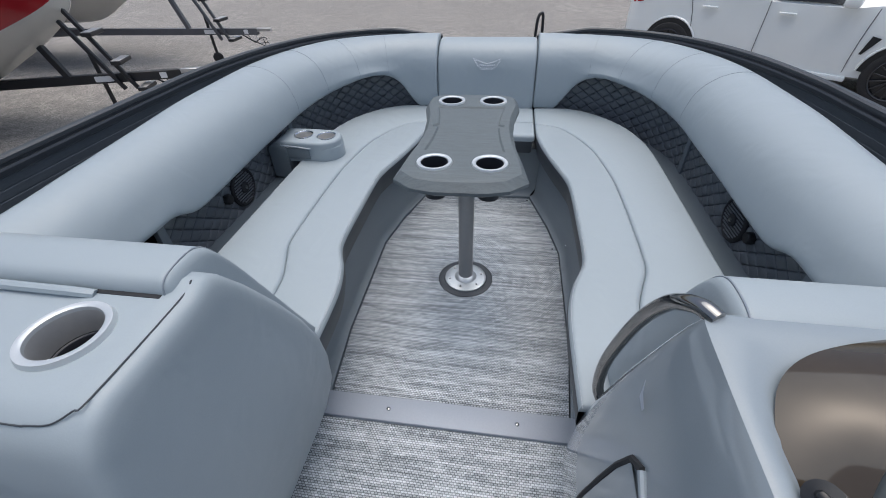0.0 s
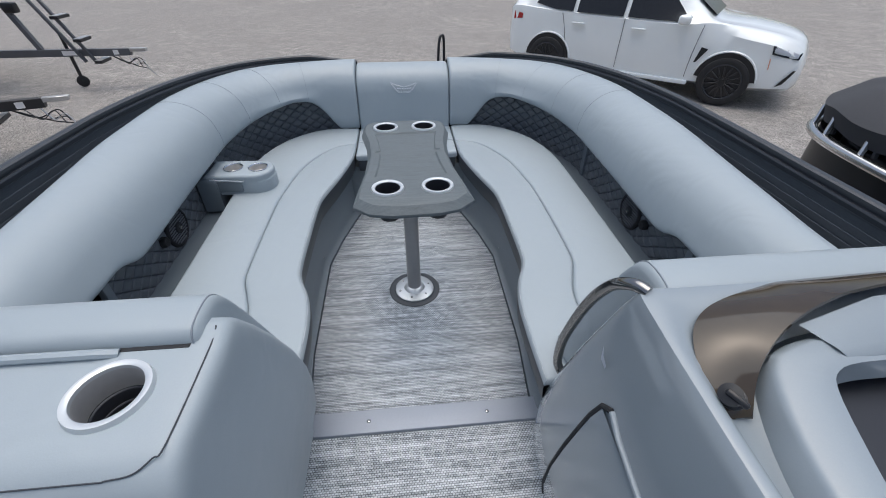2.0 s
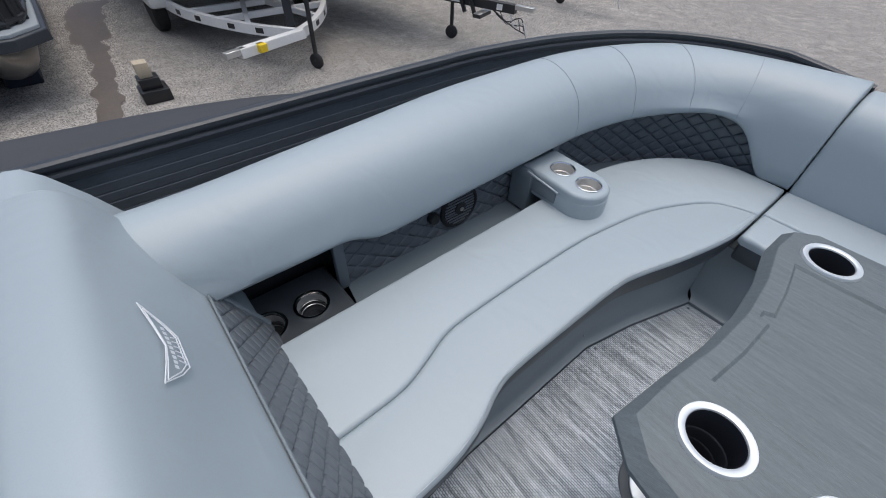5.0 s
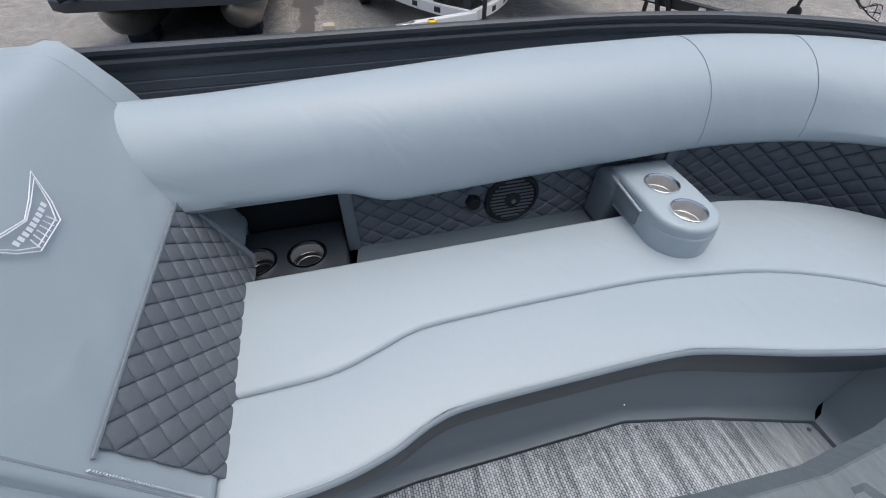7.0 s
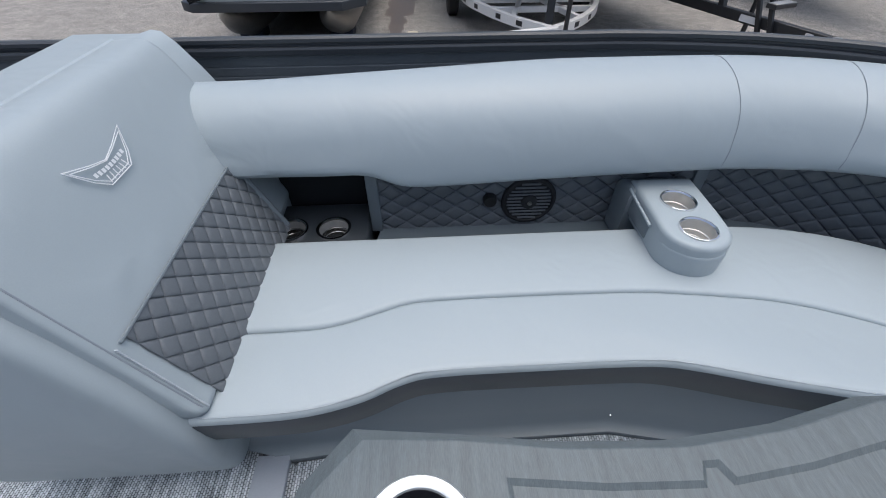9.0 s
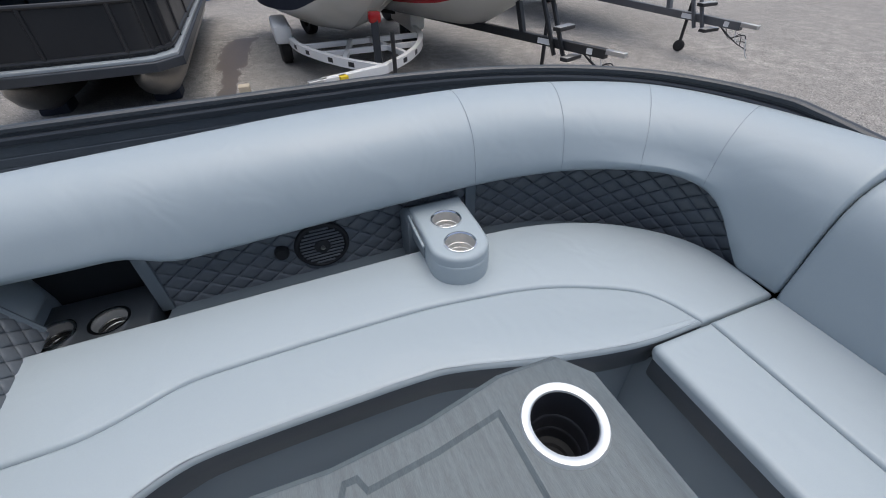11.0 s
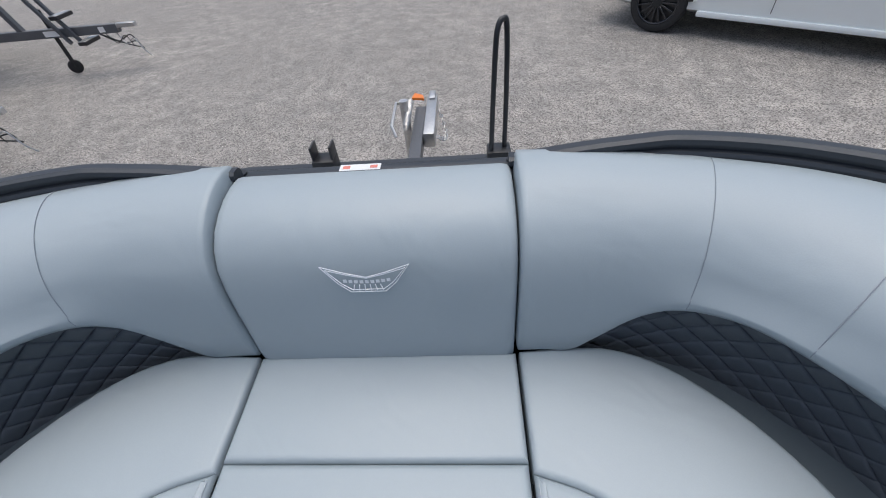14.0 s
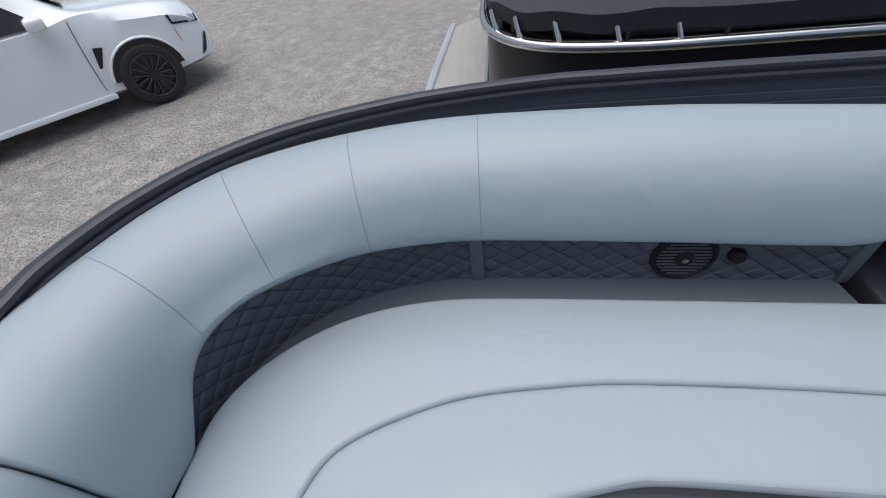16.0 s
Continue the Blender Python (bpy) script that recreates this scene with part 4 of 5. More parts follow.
EDGE = [(0.392, -0.8, 0.842), (0.392, 0.05, 0.844), (0.394, 0.25, 0.852), (0.395, 0.33, 0.857), (0.396, 0.375, 0.860), (0.400, 0.398, 0.860), (0.414, 0.407, 0.860), (0.45, 0.408, 0.860), (1.19, 0.408, 0.860)]
bm = B()
rows = [eased(console_row(*r)) for r in CON]
smooth = [list(r) for r in zip(*[spline([Vector(q) for q in c], 3) for c in zip(*rows)])]
skin(bm, smooth + [eased(EDGE)])
part("side_shell", bm, GEL_DARK, con, "glossy grey gelcoat side", 60)
bm = B()
TOP = [EDGE,
       [(0.402, -0.8, 0.846), (0.402, 0.05, 0.848), (0.404, 0.25, 0.856), (0.405, 0.33, 0.861), (0.407, 0.37, 0.864), (0.412, 0.39, 0.864), (0.424, 0.398, 0.864), (0.46, 0.40, 0.864), (1.19, 0.40, 0.864)],
       [(0.416, -0.8, 0.838), (0.416, 0.05, 0.840), (0.420, 0.22, 0.846), (0.426, 0.30, 0.854), (0.436, 0.345, 0.859), (0.450, 0.366, 0.860), (0.475, 0.374, 0.860), (0.53, 0.378, 0.860), (1.19, 0.38, 0.862)],
       [(0.434, -0.8, 0.805), (0.434, 0.05, 0.806), (0.442, 0.18, 0.812), (0.456, 0.265, 0.832), (0.476, 0.312, 0.843), (0.498, 0.335, 0.848), (0.53, 0.346, 0.852), (0.60, 0.355, 0.856), (1.19, 0.36, 0.86)],
       [(0.452, -0.8, 0.788), (0.454, 0.03, 0.789), (0.470, 0.14, 0.793), (0.492, 0.225, 0.806), (0.515, 0.268, 0.818), (0.54, 0.292, 0.828), (0.58, 0.308, 0.836), (0.66, 0.318, 0.842), (1.19, 0.32, 0.85)],
       [(0.462, -0.8, 0.790), (0.466, 0.02, 0.791), (0.484, 0.13, 0.796), (0.512, 0.212, 0.810), (0.535, 0.252, 0.822), (0.56, 0.272, 0.832), (0.60, 0.288, 0.84), (0.68, 0.298, 0.846), (1.19, 0.30, 0.852)]]
skin(bm, [eased(r) for r in TOP])
part("top_shell", bm, GEL, con, "silver gelcoat top moulding", 60)
bm = B()
COWL = [[(0.456, -0.8, 0.785), (0.460, 0.02, 0.786), (0.480, 0.13, 0.790), (0.512, 0.225, 0.804), (0.545, 0.262, 0.82), (0.62, 0.28, 0.84), (1.19, 0.285, 0.85)],
        [(0.462, -0.8, 0.836), (0.466, 0.02, 0.836), (0.486, 0.13, 0.840), (0.516, 0.222, 0.852), (0.548, 0.255, 0.860), (0.625, 0.27, 0.866), (1.19, 0.275, 0.868)],
        [(0.474, -0.8, 0.846), (0.478, 0.02, 0.846), (0.498, 0.128, 0.850), (0.526, 0.212, 0.861), (0.556, 0.243, 0.868), (0.63, 0.258, 0.873), (1.19, 0.262, 0.874)],
        [(0.535, -0.8, 0.838), (0.542, 0.02, 0.838), (0.572, 0.118, 0.842), (0.598, 0.190, 0.850), (0.62, 0.214, 0.856), (0.66, 0.222, 0.860), (1.19, 0.226, 0.862)],
        [(0.546, -0.8, 0.79), (0.553, 0.02, 0.79), (0.582, 0.115, 0.795), (0.607, 0.186, 0.805), (0.628, 0.210, 0.812), (0.665, 0.218, 0.818), (1.19, 0.222, 0.822)]]
skin(bm, [eased(r) for r in COWL])
part("cowl", bm, GEL, con, "raised silver cowl round the dash", 50)
bm = B()
skin(bm, [[(0.525, -0.75, 0.755), (0.532, 0.03, 0.768), (0.585, 0.235, 0.79)], [(1.19, -0.75, 0.755), (1.19, 0.03, 0.768), (1.19, 0.26, 0.795)]])
dash = part("dash_panel", bm, DASH, con, "black dash panel")
for x, y, z in ((0.775, 0.185, 0.788), (0.722, 0.125, 0.781), (0.668, 0.060, 0.774), (0.668, -0.015, 0.768)):
    tip = Matrix.Translation((x, y, z)) @ pose(0, 0, 0, 6, 0, 0)
    bm = B()
    box(bm, -0.034, 0.040, -0.021, 0.021, 0, 0.010, 0.004, m=tip)
    sw = part("switch", bm, BLACK, dash, "black rocker switch")
    bm = B()
    box(bm, -0.022, 0.016, -0.014, 0.014, 0.006, 0.020, 0.007, m=tip, seg=3)
    part("rocker", bm, CHROME, sw, "chrome rocker cap")
    bm = B()
    box(bm, 0.020, 0.034, -0.010, 0.010, 0.0095, 0.0105, 0, m=tip)
    part("legend", bm, LABEL, sw, "white printed legend")
bm = B()
OUTER = [(0.436, 0.178, 0.812), (0.424, 0.215, 0.828), (0.428, 0.262, 0.845), (0.446, 0.308, 0.858), (0.480, 0.340, 0.866), (0.530, 0.362, 0.870), (0.60, 0.380, 0.872), (0.674, 0.392, 0.874), (0.89, 0.398, 0.875), (1.19, 0.398, 0.876)]
INNER = [(0.478, 0.180, 0.812), (0.488, 0.205, 0.836), (0.500, 0.225, 0.858), (0.522, 0.246, 0.878), (0.556, 0.268, 0.893), (0.600, 0.288, 0.904), (0.655, 0.306, 0.912), (0.72, 0.320, 0.917), (0.90, 0.338, 0.92), (1.19, 0.342, 0.92)]
rows = []
for a, b in zip(spline(OUTER, 5), spline(INNER, 5)):
    c = (a + b) / 2 + Vector((-0.002, 0.003, 0.004))
    d = Vector((0.002, -0.001, -0.006))
    rows.append([a, a.lerp(c, 0.5) + (c - (a + b) / 2) * 0.35, c, b.lerp(c, 0.5) + (c - (a + b) / 2) * 0.35, b, b + d, c + d, a + d])
skin(bm, rows, True, True)
scr = part("windscreen", bm, SMOKE, con, "bronze smoked acrylic windscreen", 50)
bm = B()
lathe(bm, [(0.017, 0), (0.017, 0.006), (0.009, 0.009), (0.009, 0.020), (0.016, 0.023), (0.016, 0.032), (0.0001, 0.034)], m=Matrix.Translation((0.448, 0.196, 0.836)) @ pose(0, 0, 0, 12, -40, 0), n=18)
screw = part("thumbscrew", bm, BLACK, scr, "black thumbscrew")
bm = B()
box(bm, -0.005, 0.005, -0.016, 0.016, 0.026, 0.040, 0.004, m=Matrix.Translation((0.448, 0.196, 0.836)) @ pose(0, 0, 0, 12, -40, 25))
part("wing", bm, BLACK, screw, "wing grip")
bm = B()
skin(bm, [[(0.60, 0.285, 0.880), (0.75, 0.318, 0.898), (1.19, 0.335, 0.905)], [(0.632, 0.240, 0.872), (0.76, 0.246, 0.884), (1.19, 0.25, 0.89)], [(0.648, 0.228, 0.860), (0.76, 0.232, 0.868), (1.19, 0.236, 0.872)], [(0.655, 0.245, 0.845), (0.76, 0.25, 0.85), (1.19, 0.255, 0.855)]])
part("visor", bm, GEL, con, "silver hood over the gauges", 50)
bm = B()
tube(bm, spline([(0.388, 0.540, 0.42), (0.374, 0.564, 0.45), (0.369, 0.560, 0.54), (0.373, 0.535, 0.65), (0.379, 0.504, 0.745), (0.386, 0.468, 0.815), (0.392, 0.440, 0.846), (0.402, 0.416, 0.862), (0.414, 0.396, 0.862)], 6), 0.0125, 12)
part("grab_rail", bm, CHROME_DARK, con, "dark chrome grab rail")
bm = B()
ys = {0.03: 0.403, 0.15: 0.385, 0.30: 0.363, 0.42: 0.346, 0.53: 0.330, 0.60: 0.319, 0.650: 0.306}
skin(bm, [[(side_x(z) - 0.0035, -0.7, min(z, 0.56)), (side_x(z) - 0.0035, 0.0, min(z, 0.60)), (side_x(z) - 0.0035, y - 0.06, min(z, 0.640)), (side_x(z) - 0.0035, y, z)] for z, y in ys.items()])
door = part("door", bm, GEL_DARK, con, "side locker door")
bm = B()
tube(bm, [(side_x(z) - 0.001, y + 0.004, z) for z, y in ys.items()] + [(side_x(0.672) - 0.001, 0.284, 0.672)], 0.006, 8)
part("door_gasket", bm, GAP, door, "dark door seam")
bm = B()
tube(bm, [(side_x(0.672) - 0.002, 0.284, 0.672), (side_x(0.655) - 0.003, 0.24, 0.655), (side_x(0.61) - 0.003, 0.0, 0.612), (side_x(0.575) - 0.003, -0.7, 0.572)], 0.006, 8)
part("door_edge", bm, GEL, door, "bright upper door edge")
bm = B()
skin(bm, [[(side_x(z) - 0.0015, y, z) for y, z in ((0.352, 0.715), (0.372, 0.722), (0.386, 0.738))], [(side_x(z) - 0.0015, y, z) for y, z in ((0.352, 0.708), (0.374, 0.712), (0.386, 0.738))]])
part("badge", bm, SILL, con, "small silver badge")


# ---- bow deck hardware ----
lad = thing("boarding_ladder", (0.34, 3.90, 0.0), "black tubular boarding ladder handle standing on the bow deck", "ladder")
bm = B()
tube(bm, spline([(0.318, 3.87, 0.06), (0.328, 3.86, 0.40), (0.336, 3.858, 0.60), (0.346, 3.868, 0.67), (0.364, 3.885, 0.69), (0.384, 3.90, 0.66), (0.390, 3.905, 0.40), (0.388, 3.905, 0.06)], 8), 0.012, 12)
part("handle", bm, BLACKSTEEL, lad)
bm = B()
box(bm, 0.30, 0.42, 3.84, 3.95, 0.0, 0.10, 0.012)
part("socket", bm, BLACK, lad, "black plastic socket")
so = thing("ladder_socket", (-0.55, 3.90, 0.0), "empty black ladder socket on the bow deck", "ladder socket")
bm = B()
box(bm, -0.61, -0.49, 3.84, 3.95, 0.0, 0.10, 0.012)
part("socket", bm, BLACK, so)
for x in (-0.60, -0.50):
    bm = B()
    box(bm, x - 0.006, x + 0.006, 3.86, 3.95, 0.04, 0.17, 0.003)
    part("cheek", bm, BLACKSTEEL, so, "upright steel cheek")
bm = B()
slab(bm, [(1.20, 3.82), (1.28, 3.70), (1.50, 3.66), (1.56, 3.80), (1.44, 3.96), (1.26, 3.97)], -0.09, 0.035, 0.03)
tagged(part("corner_casting", bm, WHITESTEEL), "white corner fender on the bow deck", "fender")

own = thing("trailer_tongue", (-0.16, 5.0, GZ), "dark trailer tongue with a galvanised jack and safety chain", "trailer")
bm = B()
box(bm, -0.235, -0.145, 3.2, 5.45, -0.47, -0.37, 0.006)
part("beam", bm, GREYSTEEL, own)
bm = B()
box(bm, -0.14, -0.05, 4.9, 5.62, -0.46, -0.34, 0.01)
part("coupler", bm, GALV, own, "galvanised coupler head")
bm = B()
box(bm, -0.125, -0.065, 5.50, 5.66, -0.36, -0.32, 0.012)
part("latch", bm, GALV, own)
bm = B()
tube(bm, [(-0.30, 5.2, GZ), (-0.30, 5.2, -0.20)], 0.035, 14)
part("jack_post", bm, GALV, own, "galvanised jack post")
bm = B()
tube(bm, [(-0.30, 5.2, -0.22), (-0.36, 5.2, -0.22), (-0.36, 4.85, -0.24), (-0.33, 4.8, -0.30)], 0.012, 8)
part("crank", bm, GALV, own, "jack crank handle")
bm = B()
for k in range(26):
    lathe(bm, [(0.026, 0), (0.028, 0.004), (0.026, 0.008)], (0, 0, 0), 10, Matrix.Translation((-0.27, 4.95 + k * 0.018, -0.30)) @ pose(0, 0, 0, 90, 0, 0))
part("spring", bm, GALV, own, "coil spring")
bm = B()
slab(bm, [(-0.27, 5.50), (-0.16, 5.47), (-0.17, 5.54), (-0.25, 5.60)], -0.33, -0.31, 0.004)
part("lever", bm, ORANGE, own, "orange release lever")
bm = B()
for k in range(16):
    a = k / 15
    c = Vector((-0.03 + 0.05 * math.sin(a * 3.1), 4.95 + a * 0.45, -0.40 - 0.12 * math.sin(a * 3.1)))
    t = [c + Vector((0.014 * math.cos(q), 0.022 * math.sin(q), 0)) @ pose(0, 0, 0, 0, 90 * (k % 2), 0).to_3x3() for q in [j * math.pi / 5 for j in range(11)]]
    tube(bm, t, 0.0045, 6, False)
part("chain", bm, GALV, own, "galvanised safety chain")

# ---- white sport utility car ----
car = thing("car", (0, 0, GZ), "white sport utility car with black wheels parked on the yard", "car")
CAR = Matrix.Translation((4.83, 8.43, GZ)) @ pose(0, 0, 0, 0, 0, -40)
SC = 1.06
# side outline: (along, half width, lower z, waist z, waist width, roof z, roof width)
SEC = [(-2.42, 0.7, 0.45, 1.03, 0.72, 0.98, 0.66), (-2.36, 0.86, 0.36, 1.14, 0.84, 1.16, 0.72), (-2.15, 0.96, 0.3, 1.18, 0.92, 1.52, 0.66), (-1.75, 0.99, 0.26, 1.16, 0.95, 1.68, 0.67),
       (-1.0, 0.99, 0.25, 1.13, 0.96, 1.745, 0.68), (-0.2, 0.99, 0.25, 1.11, 0.96, 1.75, 0.68), (0.35, 0.99, 0.25, 1.1, 0.96, 1.68, 0.66), (0.75, 0.99, 0.25, 1.11, 0.96, 1.45, 0.67),
       (1.12, 0.99, 0.25, 1.15, 0.93, 1.2, 0.74), (1.6, 0.99, 0.25, 1.08, 0.88, 1.15, 0.7), (2.05, 0.97, 0.28, 1.01, 0.84, 1.08, 0.6), (2.33, 0.86, 0.3, 0.86, 0.74, 0.98, 0.5),
       (2.44, 0.7, 0.36, 0.72, 0.62, 0.82, 0.42)]


def section(x, w, zl, zw, ww, zr, wr):
    h = [(w * 0.86, zl), (w * 0.97, zl + 0.06), (w, zl + (zw - zl) * 0.45), (w * 0.985, zl + (zw - zl) * 0.62), (w * 0.975, zw - 0.10), (ww, zw), (ww - 0.02, zw + 0.01), ((ww * 0.45 + wr * 0.55), zw + (zr - zw) * 0.55), (wr + 0.02, zr - 0.04), (wr * 0.8, zr - 0.005), (wr * 0.35, zr + 0.012)]
    return [(x, -a, z) for a, z in h] + [(x, a, z) for a, z in h[::-1]]


cols = [spline([Vector(p) for p in c], 4) for c in zip(*[section(*q) for q in SEC])]
rows = [list(r) for r in zip(*cols)]
bm = B()
skin(bm, [[CAR @ (p * SC) for p in r] for r in rows], True, True)
# wheel arches are dark discs set into the side, with the tyre standing proud
body = part("body", bm, WHITE, car, angle=32)
for bx in (-1.49, 1.49):
    for sd in (-1, 1):
        wm = CAR @ Matrix.Translation((bx * SC, sd * 0.885 * SC, 0.385)) @ pose(0, 0, 0, -90 * sd, 0, 0)
        bm = B()
        arc = [wm @ pose(0, 0, 0, 0, 0, a) for a in range(-84, 85, 12)]
        skin(bm, [[q @ Vector((0, -r * sd, z)) for r, z in ((0.0, 0.128), (0.452, 0.128), (0.452, 0.10))] for q in arc])
        part("wheel_arch", bm, BLACK, car, "black wheel arch")
        bm = B()
        skin(bm, [[q @ Vector((0, -r * sd, z)) for r, z in ((0.445, 0.110), (0.452, 0.124), (0.468, 0.128), (0.478, 0.118), (0.482, 0.09))] for q in arc])
        part("arch_lip", bm, WHITE, car)
        bm = B()
        lathe(bm, [(0.26, 0.10), (0.285, 0.155), (0.33, 0.165), (0.37, 0.15), (0.385, 0.11), (0.385, 0.0), (0.37, -0.06)], m=wm, n=40)
        ty = part("wheel", bm, TYRE, car, "black tyre")
        bm = B()
        lathe(bm, [(0.285, 0.150), (0.27, 0.158), (0.258, 0.150), (0.25, 0.09), (0.0001, 0.085)], m=wm, n=40)
        part("rim", bm, WHEEL, ty, "black alloy rim")
        for k in range(15):
            bm = B()
            box(bm, 0.045, 0.262, -0.011, 0.011, 0.118, 0.152, 0.004, m=wm @ pose(0, 0, 0, 0, 0, k * 24), seg=1)
            part("spoke", bm, WHEEL, ty)
        bm = B()
        lathe(bm, [(0.055, 0.13), (0.05, 0.16), (0.0001, 0.163)], m=wm, n=20)
        part("hub_cap", bm, BLACK, ty)


def side_patch(name, material, pts, off=0.012, label=""):
    """A panel on the near flank, following the body's side: (along, height) corners."""
    def flank(x, z):
        i = min(range(len(SEC) - 1), key=lambda k: 0 if SEC[k][0] <= x <= SEC[k + 1][0] else 9 + abs(SEC[k][0] - x))
        a, b = SEC[i], SEC[i + 1]
        t = min(1, max(0, (x - a[0]) / (b[0] - a[0])))
        w, zl, zw, ww, zr, wr = (p + (q - p) * t for p, q in zip(a[1:], b[1:]))
        table_ = [(zl, w * 0.86), (zl + 0.06, w * 0.97), (zl + (zw - zl) * 0.45, w), (zw - 0.10, w * 0.975), (zw, ww), (zw + (zr - zw) * 0.55, ww * 0.45 + wr * 0.55), (zr - 0.04, wr + 0.02), (zr, wr * 0.8)]
        for (z0, w0), (z1, w1) in zip(table_, table_[1:]):
            if z <= z1:
                return w0 + (w1 - w0) * max(0, (z - z0) / max(1e-6, z1 - z0))
        return wr * 0.8
    bm = B()
    vs = []
    n = len(pts) // 2
    lo, hi = pts[:n], pts[n:][::-1]
    rows = []
    for k in range(5):
        t = k / 4
        row = []
        for (a, b), (c, d) in zip(lo, hi):
            x, z = a + (c - a) * t, b + (d - b) * t
            row.append(CAR @ (Vector((x, -flank(x, z) - off, z)) * SC))
        rows.append(row)
    skin(bm, rows)
    return part(name, bm, material, car, label)


side_patch("side_window", GLASS_DARK, [(-1.05, 1.15), (-0.7, 1.145), (-0.25, 1.14), (-0.25, 1.60), (-0.7, 1.62), (-1.05, 1.60)], 0.014, "dark tinted rear door window")
side_patch("side_window", GLASS_DARK, [(-0.18, 1.14), (0.3, 1.135), (0.78, 1.14), (0.42, 1.48), (0.2, 1.57), (-0.18, 1.60)], 0.014, "dark tinted front door window")
side_patch("side_window", GLASS_DARK, [(-1.85, 1.24), (-1.45, 1.17), (-1.12, 1.155), (-1.12, 1.58), (-1.40, 1.54), (-1.75, 1.34)], 0.014, "dark tinted rear quarter window")
side_patch("vent", BLACK, [(1.0, 0.60), (1.015, 0.60), (1.03, 0.60), (1.15, 0.80), (1.10, 0.81), (1.05, 0.82)], 0.012, "black fender vent")
lamp = side_patch("headlight", GLASS_DARK, [(1.98, 0.82), (2.15, 0.79), (2.33, 0.76), (2.35, 0.84), (2.15, 0.92), (1.96, 0.93)], 0.024, "clear headlight")
lens = side_patch("lens", GALV, [(2.00, 0.842), (2.15, 0.815), (2.31, 0.785), (2.32, 0.83), (2.15, 0.89), (1.99, 0.905)], 0.029, "bright headlight reflector")
lens.parent = lamp
lens.matrix_parent_inverse = Matrix()
side_patch("side_marker", ORANGE, [(2.00, 0.62), (2.005, 0.62), (2.01, 0.62), (1.99, 0.76), (1.985, 0.76), (1.98, 0.76)], 0.02, "orange side marker")
side_patch("tail_light", RED, [(-2.38, 0.93), (-2.28, 0.95), (-2.08, 0.98), (-2.08, 1.06), (-2.28, 1.08), (-2.38, 1.06)], 0.02, "red tail light")
side_patch("bumper_vent", BLACK, [(2.18, 0.38), (2.22, 0.40), (2.26, 0.42), (2.36, 0.62), (2.34, 0.62), (2.32, 0.62)], 0.03, "black bumper vent")
for x in (-0.21, 0.93, -1.16):
    bm = B()
    zs = [0.36, 0.5, 0.7, 0.9, 1.05, 1.12]
    tube(bm, [CAR @ (Vector((x + (0.10 if x > 0.5 else -0.25 if x < -1 else 0) * (z - 0.36) ** 2, -0.994 - 0.0 * z + 0.02 * (z > 0.85), z)) * SC) for z in zs], 0.005, 6)
    part("door_gap", bm, GREYSTEEL, car, "thin door shut line")
for x in (-0.98, 0.05):
    bm = B()
    box(bm, x - 0.11, x + 0.11, -1.03, -0.985, 0.97, 1.0, 0.012, m=CAR @ Matrix.Scale(SC, 4))
    part("door_handle", bm, WHITE, car)
bm = B()
box(bm, 0.62, 0.80, -1.20, -0.98, 1.12, 1.25, 0.045, m=CAR @ Matrix.Scale(SC, 4), seg=4)
part("mirror", bm, WHITE, car, "white door mirror")
bm = B()
box(bm, -1.0, 1.0, -1.0, -0.93, 0.24, 0.31, 0.02, m=CAR @ Matrix.Scale(SC, 4))
part("side_skirt", bm, WHITE, car)
bm = B()
skin(bm, [[CAR @ (Vector((x, y, z + 0.012)) * SC) for y in (-0.66, -0.3, 0, 0.3, 0.66)] for x, z in ((0.40, 1.665), (0.75, 1.46), (1.08, 1.225))])
part("windscreen", bm, GLASS_DARK, car, "dark windscreen")


# ---- boats and trailers round about ----
def hull(name, origin, yaw, length, beam, depth, bands, label, category="boat", group=""):
    """A keeled boat hull, bow at the origin, running back; bands: (name, material, from, to) of the girth."""
    t = thing(name, origin, label, category, group)
    m = Matrix.Translation(origin) @ pose(0, 0, 0, 0, 0, yaw)
    stations = []
    for q in (0.0, 0.03, 0.08, 0.16, 0.28, 0.45, 0.7, 1.0):
        w = beam / 2 * min(1, (q / 0.45) ** 0.55) if q else 0.02
        keel = depth * (1 - min(1, q / 0.30) ** 0.6) * 0.9
        top = depth * (1.12 - 0.12 * min(1, q / 0.5))
        x = -length * q
        stations.append([Vector((x, sgn * w * f, keel + (top - keel) * g)) for sgn, seq in ((-1, 1), (1, -1)) for f, g in ((0.0, 0.0), (0.45, 0.10), (0.80, 0.28), (0.90, 0.33), (0.97, 0.6), (1.0, 0.8), (1.03, 1.0))[::seq]])
    cols = [spline(c, 4) for c in zip(*stations)]
    rows = [list(r) for r in zip(*cols)]
    half = 7
    for nm, material, a, b in bands:
        for lo, hi in ((a, b), (2 * half - 1 - b, 2 * half - 1 - a)):
            bm = B()
            skin(bm, [[m @ p for p in r[lo:hi + 1]] for r in rows])
            part(nm, bm, material, t)
    bm = B()
    skin(bm, [[m @ (r[0] * 0.5 + r[-1] * 0.5 + Vector((0, 0, 0))), m @ r[half - 1], m @ ((r[half - 1] + r[half]) / 2 + Vector((0, 0, 0.35 * min(1, k / 12)))), m @ r[half]][1:] for k, r in enumerate(rows)])
    part("cover", bm, NAVY, t, "navy canvas cover")
    return t


